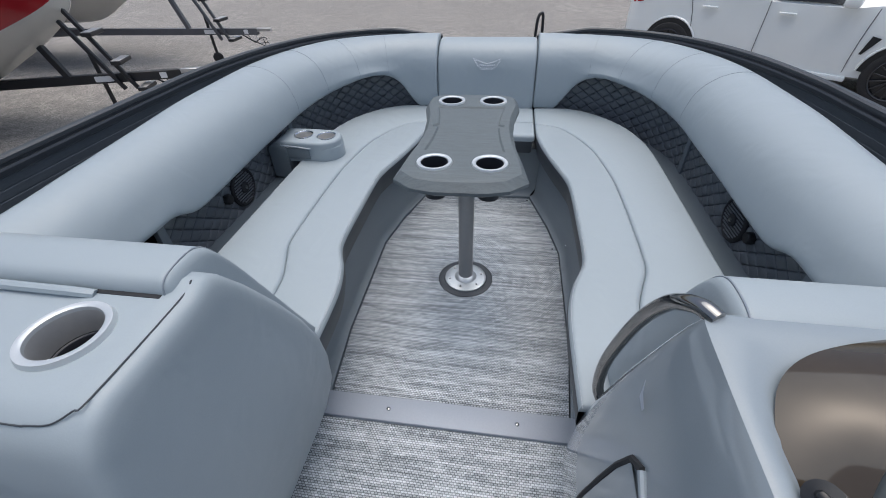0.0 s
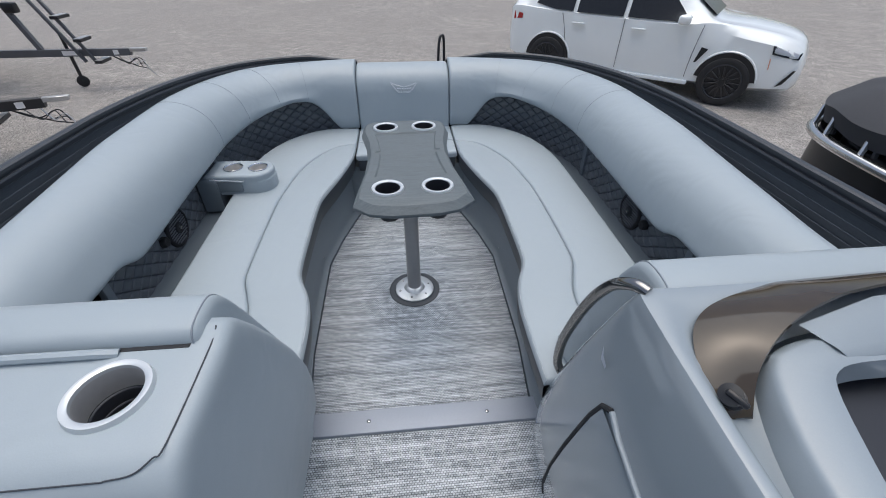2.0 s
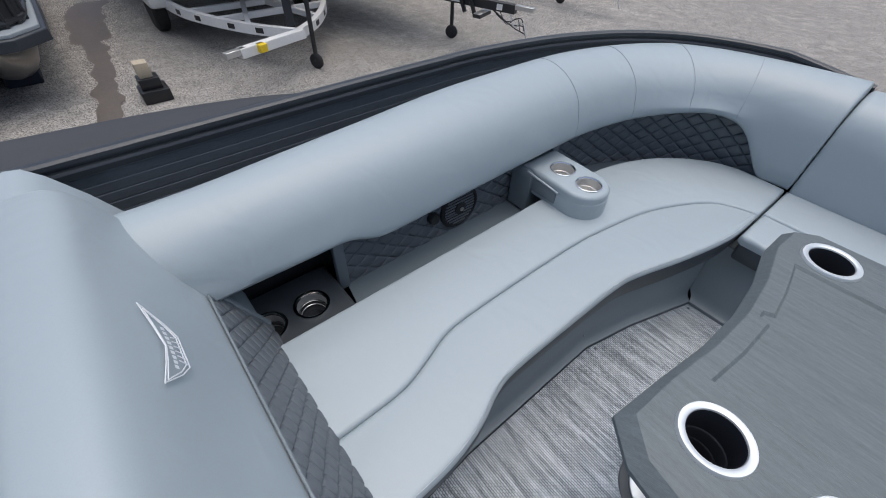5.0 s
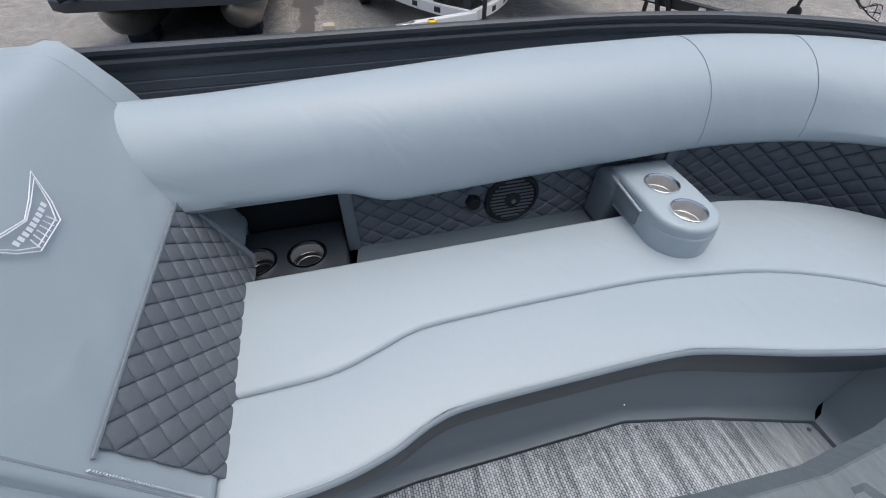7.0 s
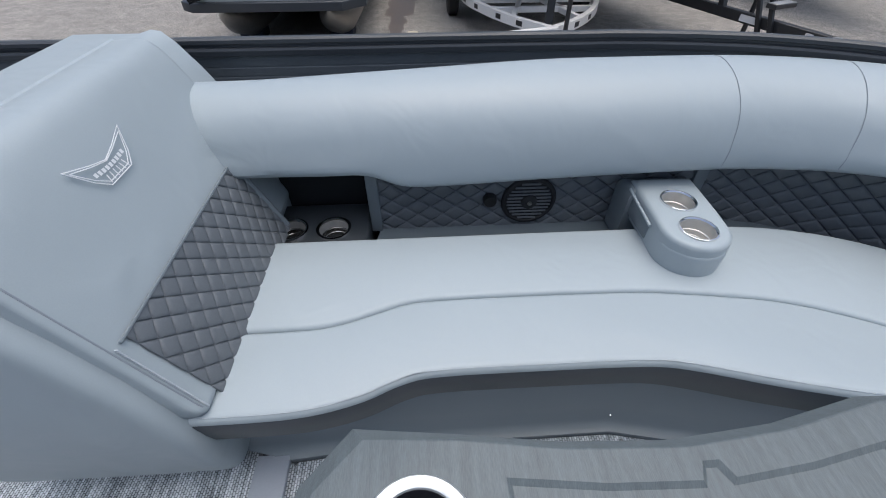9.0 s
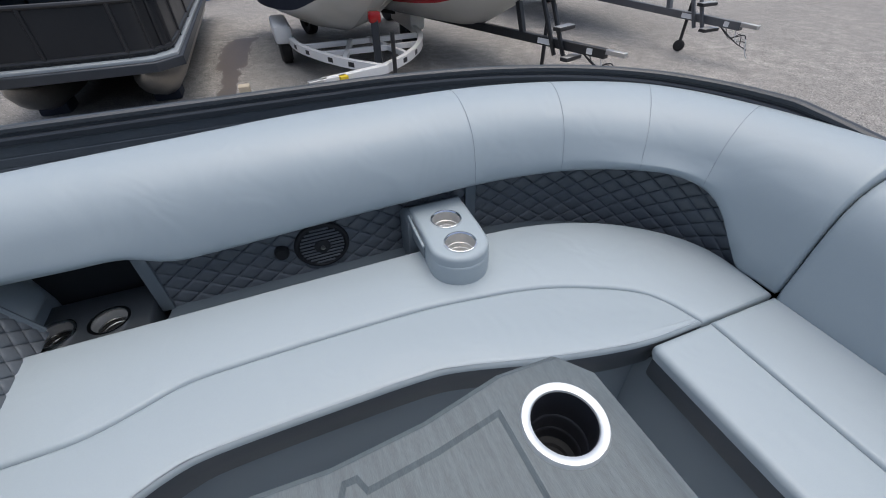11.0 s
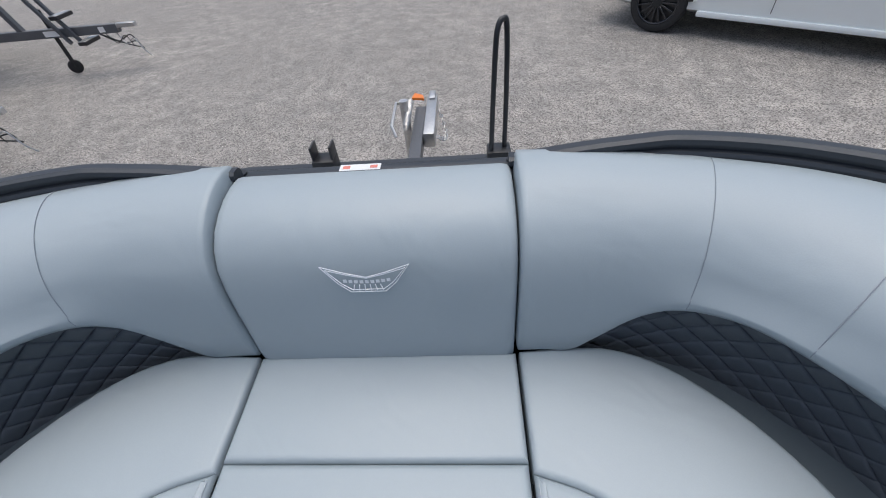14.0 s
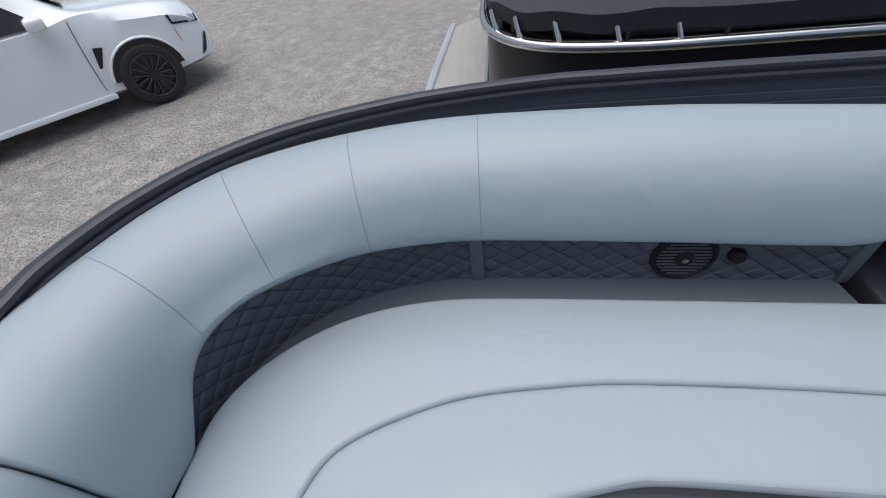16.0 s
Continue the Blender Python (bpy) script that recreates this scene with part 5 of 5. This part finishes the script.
def beam(bm, a, b, w, h):
    a, b = Vector(a), Vector(b)
    d = b - a
    m = Matrix.Translation((a + b) / 2) @ d.to_track_quat("X", "Z").to_matrix().to_4x4()
    return box(bm, -d.length / 2, d.length / 2, -w / 2, w / 2, -h / 2, h / 2, 0.006, m=m, seg=1)


def jack_wheel(t, x, y, zt, material):
    bm = B()
    tube(bm, [(x, y, GZ + 0.1), (x, y, zt)], 0.03, 10)
    part("jack_post", bm, material, t)
    bm = B()
    lathe(bm, [(0.0001, -0.025), (0.05, -0.03), (0.085, -0.025), (0.1, -0.012), (0.1, 0.012), (0.085, 0.025), (0.05, 0.03), (0.0001, 0.025)], m=Matrix.Translation((x, y, GZ + 0.1)) @ pose(0, 0, 0, 90, 0, 30), n=24)
    part("jack_wheel", bm, TYRE, t, "black jack wheel")


def tongue(name, head, tail, material, label, steps, z):
    t = thing(name, (head[0], head[1], GZ), label, "trailer", "boat trailers in the yard")
    h, e = Vector((*head, z)), Vector((*tail, z))
    d = (e - h).normalized()
    n = Vector((-d.y, d.x, 0))
    bm = B()
    beam(bm, h + d * 0.12, e, 0.09, 0.12)
    bar = part("beam", bm, material, t)
    bm = B()
    beam(bm, h - d * 0.16 + Vector((0, 0, 0.03)), h + d * 0.16 + Vector((0, 0, 0.03)), 0.075, 0.06)
    part("coupler", bm, GALV, t, "bright coupler head")
    for q, l in ((0.36, 0.09), (1.15, 0.24)):
        for sd in (-1, 1):
            bm = B()
            beam(bm, h + d * (q - l / 2) + n * sd * 0.047, h + d * (q + l / 2) + n * sd * 0.047, 0.003, 0.075)
            part("label_plate", bm, LABEL, bar, "white printed label")
    jack_wheel(t, *(h + d * 1.25 - n * 0.10).xy, z + 0.30, BLACKSTEEL)
    # bow ladder: a slanted post with steps
    foot = h + d * 0.75 + n * 0.07
    top = foot + d * 0.55 + Vector((0, 0, 1.05))
    for q in (0.0, 0.17):
        bm = B()
        beam(bm, foot + d * q + Vector((0, 0, -0.15)), top + d * q, 0.05, 0.05)
        part("ladder_post", bm, material, t, "slanted bow ladder post")
    for k in range(steps):
        c = foot.lerp(top, -0.12 + 0.34 * k)
        bm = B()
        beam(bm, c - n * 0.17 - d * 0.06, c + n * 0.17 - d * 0.06, 0.13, 0.05)
        st = part("step", bm, BLACKSTEEL, t, "black ladder step")
        bm = B()
        beam(bm, c - n * 0.165 - d * 0.06 + Vector((0, 0, 0.028)), c + n * 0.165 - d * 0.06 + Vector((0, 0, 0.028)), 0.11, 0.006)
        part("tread", bm, GALV, st, "pale grip tread")
    for k in range(3):
        bm = B()
        tube(bm, spline([h + d * 0.55 - n * 0.05 + Vector((0, 0, -0.05)), h + d * (0.30 - 0.05 * k) - n * (0.07 + 0.02 * k) + Vector((0, 0, -0.20 - 0.03 * k)), h + d * (0.06 - 0.04 * k) - n * (0.06 + 0.02 * k) + Vector((0, 0, -0.12 - 0.10 * k)), h - d * 0.02 - n * (0.05 + 0.03 * k) + Vector((0, 0, -0.22 - 0.06 * k))], 5), 0.008, 6)
        part("wire", bm, BLACK, t, "dangling black lead")
    wp = h + d * 1.6
    bm = B()
    beam(bm, wp, wp + d * 0.25 + Vector((0, 0, 0.75)), 0.08, 0.08)
    part("winch_post", bm, material, t)
    bm = B()
    box(bm, -0.1, 0.1, -0.07, 0.07, -0.08, 0.08, 0.03, m=Matrix.Translation(wp + d * 0.15 + Vector((0, 0, 0.72))))
    part("winch", bm, BLACK, t)
    bm = B()
    tube(bm, spline([h + d * 0.2 + Vector((0, 0, -0.06)), h + d * 0.1 + n * 0.03 + Vector((0, 0, -0.22)), h - d * 0.02 + Vector((0, 0, -0.16)), h - d * 0.10 + n * 0.02 + Vector((0, 0, -0.32)), h - d * 0.16 + Vector((0, 0, -0.42))], 5), 0.008, 6)
    part("safety_chain", bm, GALV, t, "hanging safety chain")
    bm = B()
    tube(bm, spline([h + d * 0.35 + n * 0.03 + Vector((0, 0, -0.06)), h + d * 0.22 + n * 0.05 + Vector((0, 0, -0.20)), h + d * 0.06 + n * 0.04 + Vector((0, 0, -0.10)), h + d * 0.0 + n * 0.04 + Vector((0, 0, -0.26))], 5), 0.006, 6)
    part("wiring", bm, BLACK, t, "black wiring")
    for sd in (-1, 1):
        a = e - d * 0.3
        bm = B()
        beam(bm, a, a + d * 4.0 + n * sd * 1.0, 0.08, 0.12)
        part("frame_rail", bm, material, t)
        c = a + d * 3.0 + n * sd * 1.1
        bm = B()
        lathe(bm, [(0.16, -0.08), (0.28, -0.1), (0.33, -0.07), (0.33, 0.07), (0.28, 0.1), (0.16, 0.08), (0.0001, 0.06)], m=Matrix.Translation((c.x, c.y, GZ + 0.33)) @ pose(0, 0, 0, 90, 0, math.degrees(math.atan2(d.y, d.x))), n=28)
        part("trailer_wheel", bm, TYRE, t, "trailer wheel")
        bm = B()
        beam(bm, c - d * 0.75 + Vector((0, 0, GZ + 0.72 - c.z)), c + d * 0.75 + Vector((0, 0, GZ + 0.72 - c.z)), 0.28, 0.10)
        part("fender", bm, material, t, "boxy wheel fender")
    return t


tongue("trailer", (-4.45, 5.68), (-8.6, 4.35), BLACKSTEEL, "black boat trailer tongue with ladder steps", 3, -0.30)
tongue("trailer", (-4.85, 8.65), (-9.2, 8.55), GREYSTEEL, "grey boat trailer tongue with ladder steps", 3, -0.30)
hull("red_boat", (-5.45, 5.38, -0.35), 17.5, 6.0, 2.4, 1.25, [("bottom", HULL, 0, 3), ("side", REDHULL, 3, 5), ("gunwale", HULL, 5, 6)], "red and cream powerboat on a black trailer", group="boats in the yard")
hull("grey_boat", (-6.9, 8.8, -0.15), 2, 6.0, 2.4, 1.25, [("bottom", HULL, 0, 3), ("side", BLACKSTEEL, 3, 5), ("gunwale", HULL, 5, 6)], "dark powerboat on a grey trailer", group="boats in the yard")
hull("white_boat", (-5.80, 2.92, -0.32), 6, 6.0, 2.4, 1.10, [("bottom", HULL, 0, 3), ("upper_side", NAVY, 3, 6)], "cream powerboat under a navy cover on a white trailer", group="boats in the yard")

# white folding-tongue trailer
wt = thing("white_trailer", (-5.8, 2.8, GZ), "white boat trailer with a folded tongue and jack wheel", "trailer", "boat trailers in the yard")
for pts in ([(-5.75, 2.86), (-6.3, 2.45), (-7.0, 2.1), (-7.8, 1.88), (-9.5, 1.8)], [(-5.75, 2.86), (-6.2, 3.35), (-6.9, 3.8), (-7.8, 4.05), (-9.5, 4.1)]):
    bm = B()
    line = spline([(x, y, -0.46) for x, y in pts], 5)
    rows = []
    for i, p in enumerate(line):
        d = (line[min(i + 1, len(line) - 1)] - line[max(i - 1, 0)]).normalized()
        n = Vector((-d.y, d.x, 0))
        rows.append([p + n * a + Vector((0, 0, b)) for a, b in ((-0.04, -0.06), (0.04, -0.06), (0.04, 0.06), (-0.04, 0.06))])
    skin(bm, rows, True, True)
    fr = part("frame_rail", bm, WHITESTEEL, wt, "curved white frame rail", 30)
    for i in (4, 7, 11, 14):
        p, d = line[i], (line[i + 1] - line[i - 1]).normalized()
        n = Vector((-d.y, d.x, 0))
        bm = B()
        beam(bm, p - d * 0.06, p + d * 0.06, 0.086, 0.07)
        part("slot", bm, BLACKSTEEL, fr, "dark slot in the rail")
for a, b in (((-6.9, 2.15, -0.46), (-6.9, 3.78, -0.46)), ((-7.5, 1.95, -0.46), (-7.5, 3.95, -0.46)), ((-6.4, 2.45, -0.46), (-7.6, 2.8, -0.46)), ((-6.3, 3.4, -0.46), (-7.6, 3.1, -0.46))):
    bm = B()
    beam(bm, a, b, 0.07, 0.08)
    part("cross_member", bm, WHITESTEEL, wt)
bm = B()
beam(bm, (-5.70, 2.90, -0.44), (-5.42, 1.98, -0.44), 0.10, 0.11)
tg = part("folded_tongue", bm, WHITESTEEL, wt)
bm = B()
beam(bm, (-5.44, 2.05, -0.42), (-5.36, 1.80, -0.42), 0.075, 0.07)
part("coupler", bm, GALV, tg, "bright coupler head")
bm = B()
beam(bm, (-5.46, 2.30, -0.43), (-5.43, 2.20, -0.43), 0.104, 0.09)
part("sticker", bm, mat("yellow sticker", (0.8, 0.55, 0.02), 0.5), tg, "yellow sticker")
jack_wheel(wt, -5.72, 3.02, 0.0, BLACKSTEEL)
bm = B()
beam(bm, (-5.95, 2.85, -0.42), (-6.05, 2.88, 0.10), 0.10, 0.12)
wp = part("winch_post", bm, BLACKSTEEL, wt, "black winch post")
bm = B()
box(bm, -6.15, -5.98, 2.80, 2.96, 0.06, 0.20, 0.03)
part("winch", bm, RED, wp, "red winch head")
for y, sg in ((1.75, 1), (4.15, -1)):
    bm = B()
    lathe(bm, [(0.16, -0.09), (0.28, -0.1), (0.33, -0.07), (0.33, 0.07), (0.28, 0.1), (0.16, 0.09), (0.0001, 0.07)], m=Matrix.Translation((-8.6, y, GZ + 0.33)) @ pose(0, 0, 0, 90, 0, 0), n=28)
    part("trailer_wheel", bm, TYRE, wt)
    bm = B()
    box(bm, -9.2, -8.0, y - 0.15, y + 0.15, -0.50, -0.22, 0.06)
    part("fender", bm, WHITESTEEL, wt, "white wheel fender")

bm = B()
box(bm, 0, 9.8, -2.4, 0, 0, 2.6, 0.03, m=Matrix.Translation((-12.8, -6.8, GZ)) @ pose(0, 0, 0, 0, 0, 124) @ Matrix.Scale(-1, 4, (0, 1, 0)))
tagged(part("shipping_container", bm, mat("blue painted steel", (0.015, 0.10, 0.32), 0.5, vary=0.1, big=1, fine=20)), "bright blue steel container standing across the yard", "container")

# block on a black stand
blk = thing("block_stand", (-5.95, 1.05, GZ), "short timber block standing on a black plastic pier", "stand")
bm = B()
box(bm, -6.10, -5.80, 0.90, 1.20, GZ, GZ + 0.14, 0.01)
box(bm, -6.06, -5.86, 0.93, 1.15, GZ + 0.14, GZ + 0.26, 0.01)
part("pier", bm, BLACK, blk)
bm = B()
box(bm, -6.05, -5.90, 0.96, 1.10, GZ + 0.26, GZ + 0.42, 0.006)
part("timber", bm, WOOD, blk, "pale sawn timber block")

# damp stain on the yard
bm = B()
edge = [(-5.6, 0.50), (-6.6, 0.62), (-7.6, 0.72), (-8.8, 0.75), (-10.2, 0.85), (-11.0, 1.05)]
rows = [[(x, y + 0.08 + 0.10 * noise.noise(Vector((x * 3, 0, 0))) + (0.20 if x < -8.5 else 0.05), GZ + 0.008), (x, y - 0.06 - 0.10 * noise.noise(Vector((x * 3, 5, 0))) - (0.20 if x < -8.5 else 0.06), GZ + 0.008)] for x, y, _ in [tuple(p) for p in spline([(a, b, 0) for a, b in edge], 12)]]
skin(bm, rows)
tagged(part("damp_stain", bm, mat("damp asphalt", (0.11, 0.09, 0.075), 0.5, vary=0.25, big=4, fine=50)), "dark damp streak on the asphalt", "stain", kind="structure")

# pontoon boat to port
pl = thing("pontoon_boat", (-8.5, -0.8, GZ), "dark grey pontoon boat with brushed tubes on stands", "boat", "boats in the yard")
DZ = -0.12
bm = B()
slab(bm, [(-6.35, -1.95), (-6.2, -1.80), (-6.2, 0.10), (-6.45, 0.36), (-14, 0.36), (-14, -1.95)], DZ - 0.035, DZ, 0.01)
part("deck", bm, DECKGREY, pl, "pale grey deck edge")
bm = B()
slab(bm, [(-6.30, -2.00), (-6.15, -1.82), (-6.15, 0.12), (-6.42, 0.41), (-14, 0.41), (-14, -2.0)], DZ - 0.15, DZ - 0.037, 0.02)
part("deck_rim", bm, RAIL, pl, "dark deck rim")
bm = B()
fence = spline([(-14, 0.29, 0), (-9, 0.29, 0), (-6.9, 0.29, 0), (-6.50, 0.17, 0), (-6.34, -0.15, 0), (-6.34, -1.5, 0), (-6.5, -1.75, 0), (-14, -1.85, 0)], 5)
skin(bm, [[(p.x, p.y, z) for p in fence] for z in (DZ, DZ + 0.62)])
part("fence_panel", bm, BLACKSTEEL, pl, "glossy black fence panels")
for z in (DZ + 0.05, DZ + 0.60):
    bm = B()
    tube(bm, [(p.x, p.y, z) for p in fence], 0.028, 8)
    part("fence_rail", bm, BLACKSTEEL, pl)
for p in fence[5:34:3]:
    bm = B()
    tube(bm, [(p.x, p.y, DZ), (p.x, p.y, DZ + 0.6)], 0.026, 8)
    part("fence_post", bm, BLACKSTEEL, pl)
bm = B()
skin(bm, [[(-14, -1.85, DZ + 0.62), (-6.5, -1.75, DZ + 0.62)], [(-14, -0.8, DZ + 0.85), (-6.6, -0.8, DZ + 0.75)], [(-14, 0.29, DZ + 0.62), (-6.55, 0.2, DZ + 0.62)]])
part("cover", bm, COVER, pl, "dark canvas cover")
for y in (-0.12, -1.55):
    bm = B()
    rows = []
    for x, r in ((-14, 0.31), (-8, 0.31), (-7.2, 0.29), (-6.8, 0.22), (-6.5, 0.11), (-6.38, 0.02)):
        rows.append([(x, y + r * math.cos(a * math.pi / 8), -0.56 + (0.31 - r) * 0.8 + r * math.sin(a * math.pi / 8)) for a in range(16)])
    skin(bm, rows, True, True)
    part("pontoon", bm, TUBE, pl, "brushed aluminium pontoon")
    bm = B()
    box(bm, -7.6, -7.2, y - 0.18, y + 0.18, GZ, GZ + 0.16, 0.02)
    part("stand_block", bm, NAVY, pl, "dark blue stand block")

# covered craft close to port
cv = thing("covered_craft", (-2.5, 0.3, GZ), "low craft under a dark grey canvas cover beside the boat", "boat")
bm = B()
rows = []
for y, x0, x1, zt in ((-3.0, -3.35, -1.75, 0.10), (-1.0, -3.3, -1.75, 0.12), (0.2, -3.18, -1.78, 0.12), (1.0, -3.08, -1.85, 0.11), (1.6, -2.92, -1.98, 0.09), (2.0, -2.75, -2.15, 0.03), (2.25, -2.55, -2.35, -0.12)):
    rows.append([Vector((x0 + (x1 - x0) * f, y, zt + dz)) for f, dz in ((0.0, -0.75), (0.0, -0.05), (0.04, 0.0), (0.25, 0.02), (0.5, -0.03), (0.75, -0.05), (0.96, -0.10), (1.0, -0.16), (1.0, -0.75))])
cols = [spline(c, 5) for c in zip(*rows)]
skin(bm, [list(r) for r in zip(*cols)], False)
part("canvas", bm, COVER, cv, "dark grey canvas", 60)
bm = B()
slab(bm, [(-3.1, -3), (-1.9, -3), (-1.95, 1.3), (-2.45, 2.0), (-2.9, 1.3)], GZ, -0.45, 0.05)
part("hull", bm, BLACK, cv, "dark hull below the cover")

# pontoon boat to starboard
pr = thing("pontoon_boat", (3.2, 0.0, GZ), "pontoon boat with silver rails under a dark grey canvas cover", "boat", "boats in the yard")
pr.location = (2.95, 0.0, GZ + 0.09)
bm = B()
slab(bm, [(2.32, -6), (4.7, -6), (4.7, 2.0), (4.4, 2.30), (2.95, 2.36), (2.62, 2.26), (2.40, 2.05), (2.32, 1.75)], -0.06, 0.0, 0.01)
part("deck", bm, TAN, pr, "pale woven deck")
bm = B()
tube(bm, spline([(2.30, -6, 0.0), (2.30, 1.70, 0.0), (2.39, 2.06, 0.0), (2.61, 2.27, 0.0), (2.95, 2.37, 0.0), (4.4, 2.32, 0.0)], 6), 0.03, 8)
part("deck_edge", bm, RIM, pr, "bright deck edge")
loop = spline([(2.22, -6, 0), (2.22, -2, 0), (2.22, 0.8, 0), (2.24, 1.4, 0), (2.32, 1.72, 0), (2.50, 1.90, 0), (2.75, 1.97, 0), (3.2, 1.98, 0), (4.6, 1.98, 0)], 6)
bm = B()
skin(bm, [[(p.x + 0.02, p.y - 0.02, z) for p in loop] for z in (0.0, 0.52)])
part("fence_panel", bm, BLACK, pr, "black fence panel")
# added black block: the shade below the cover as plain colour
bm = B()
slab(bm, [(p.x + 0.10, p.y - 0.10) for p in loop] + [(4.6, -6.0)], 0.001, 0.50, 0.02)
part("interior_shade", bm, BLACK, pr, "black block standing in for the shade under the cover")
for z, r in ((0.50, 0.024), (0.03, 0.02)):
    bm = B()
    tube(bm, [(p.x, p.y, z) for p in loop], r, 10)
    part("rail", bm, STEEL, pr, "silver tubular rail")
for i in (10, 14, 18, 22, 26, 30):
    p = loop[i]
    bm = B()
    tube(bm, [(p.x, p.y, 0.5), (p.x + 0.04, p.y + 0.03, 0.60)], 0.012, 8)
    part("cover_post", bm, STEEL, pr)
bm = B()
rows = []
for k, f, z in ((0, 0.02, 0.55), (1, 0.0, 0.63), (2, 0.08, 0.73), (3, 0.28, 0.81), (4, 0.6, 0.86), (5, 1.0, 0.88)):
    row = []
    for j, p in enumerate(loop):
        c = Vector((3.45, min(p.y, 1.0) - 0.2, 0))
        q = Vector((p.x, p.y, 0)).lerp(c, f)
        sag = 0.008 * math.sin(j * 0.9) * (1 if k < 2 else 0.4)
        row.append((q.x, q.y, z + sag))
    rows.append(row)
skin(bm, rows)
cvr = part("cover", bm, COVER, pr, "dark grey canvas cover", 60)
for i in range(8, 40, 5):
    p = loop[min(i, len(loop) - 1)]
    bm = B()
    lathe(bm, [(0.016, 0), (0.014, 0.008), (0.0001, 0.01)], (p.x + 0.03, p.y - 0.02, 0.62), 10)
    part("snap", bm, BLACK, cvr, "black cover snap")
    bm = B()
    tube(bm, [(p.x + 0.03, p.y - 0.02, 0.60), (p.x + 0.04, p.y - 0.03, 0.52)], 0.012, 6)
    part("strap", bm, COVER, cvr, "canvas strap")
for x in (2.75, 4.25):
    bm = B()
    tube(bm, [(x, -6, -0.4), (x, 1.4, -0.4), (x, 2.0, -0.3)], 0.3, 14)
    part("pontoon", bm, TUBE, pr)
    for y in (-3, 1.0):
        bm = B()
        box(bm, x - 0.2, x + 0.2, y - 0.2, y + 0.2, GZ - 0.09, -0.68, 0.02)
        part("stand_block", bm, BLACK, pr)
bm = B()
lathe(bm, [(0.09, 0), (0.095, 0.006), (0.07, 0.008), (0.055, 0.002), (0.0001, 0.0)], (2.66, 2.12, 0.0), 24)
part("deck_fitting", bm, RIM, pr, "oval deck fitting")
bm = B()
tube(bm, spline([(2.44, 2.16, 0.0), (2.42, 2.22, 0.05), (2.48, 2.26, 0.06), (2.53, 2.22, 0.0)], 4), 0.014, 8)
part("cleat", bm, STEEL, pr, "steel cleat")
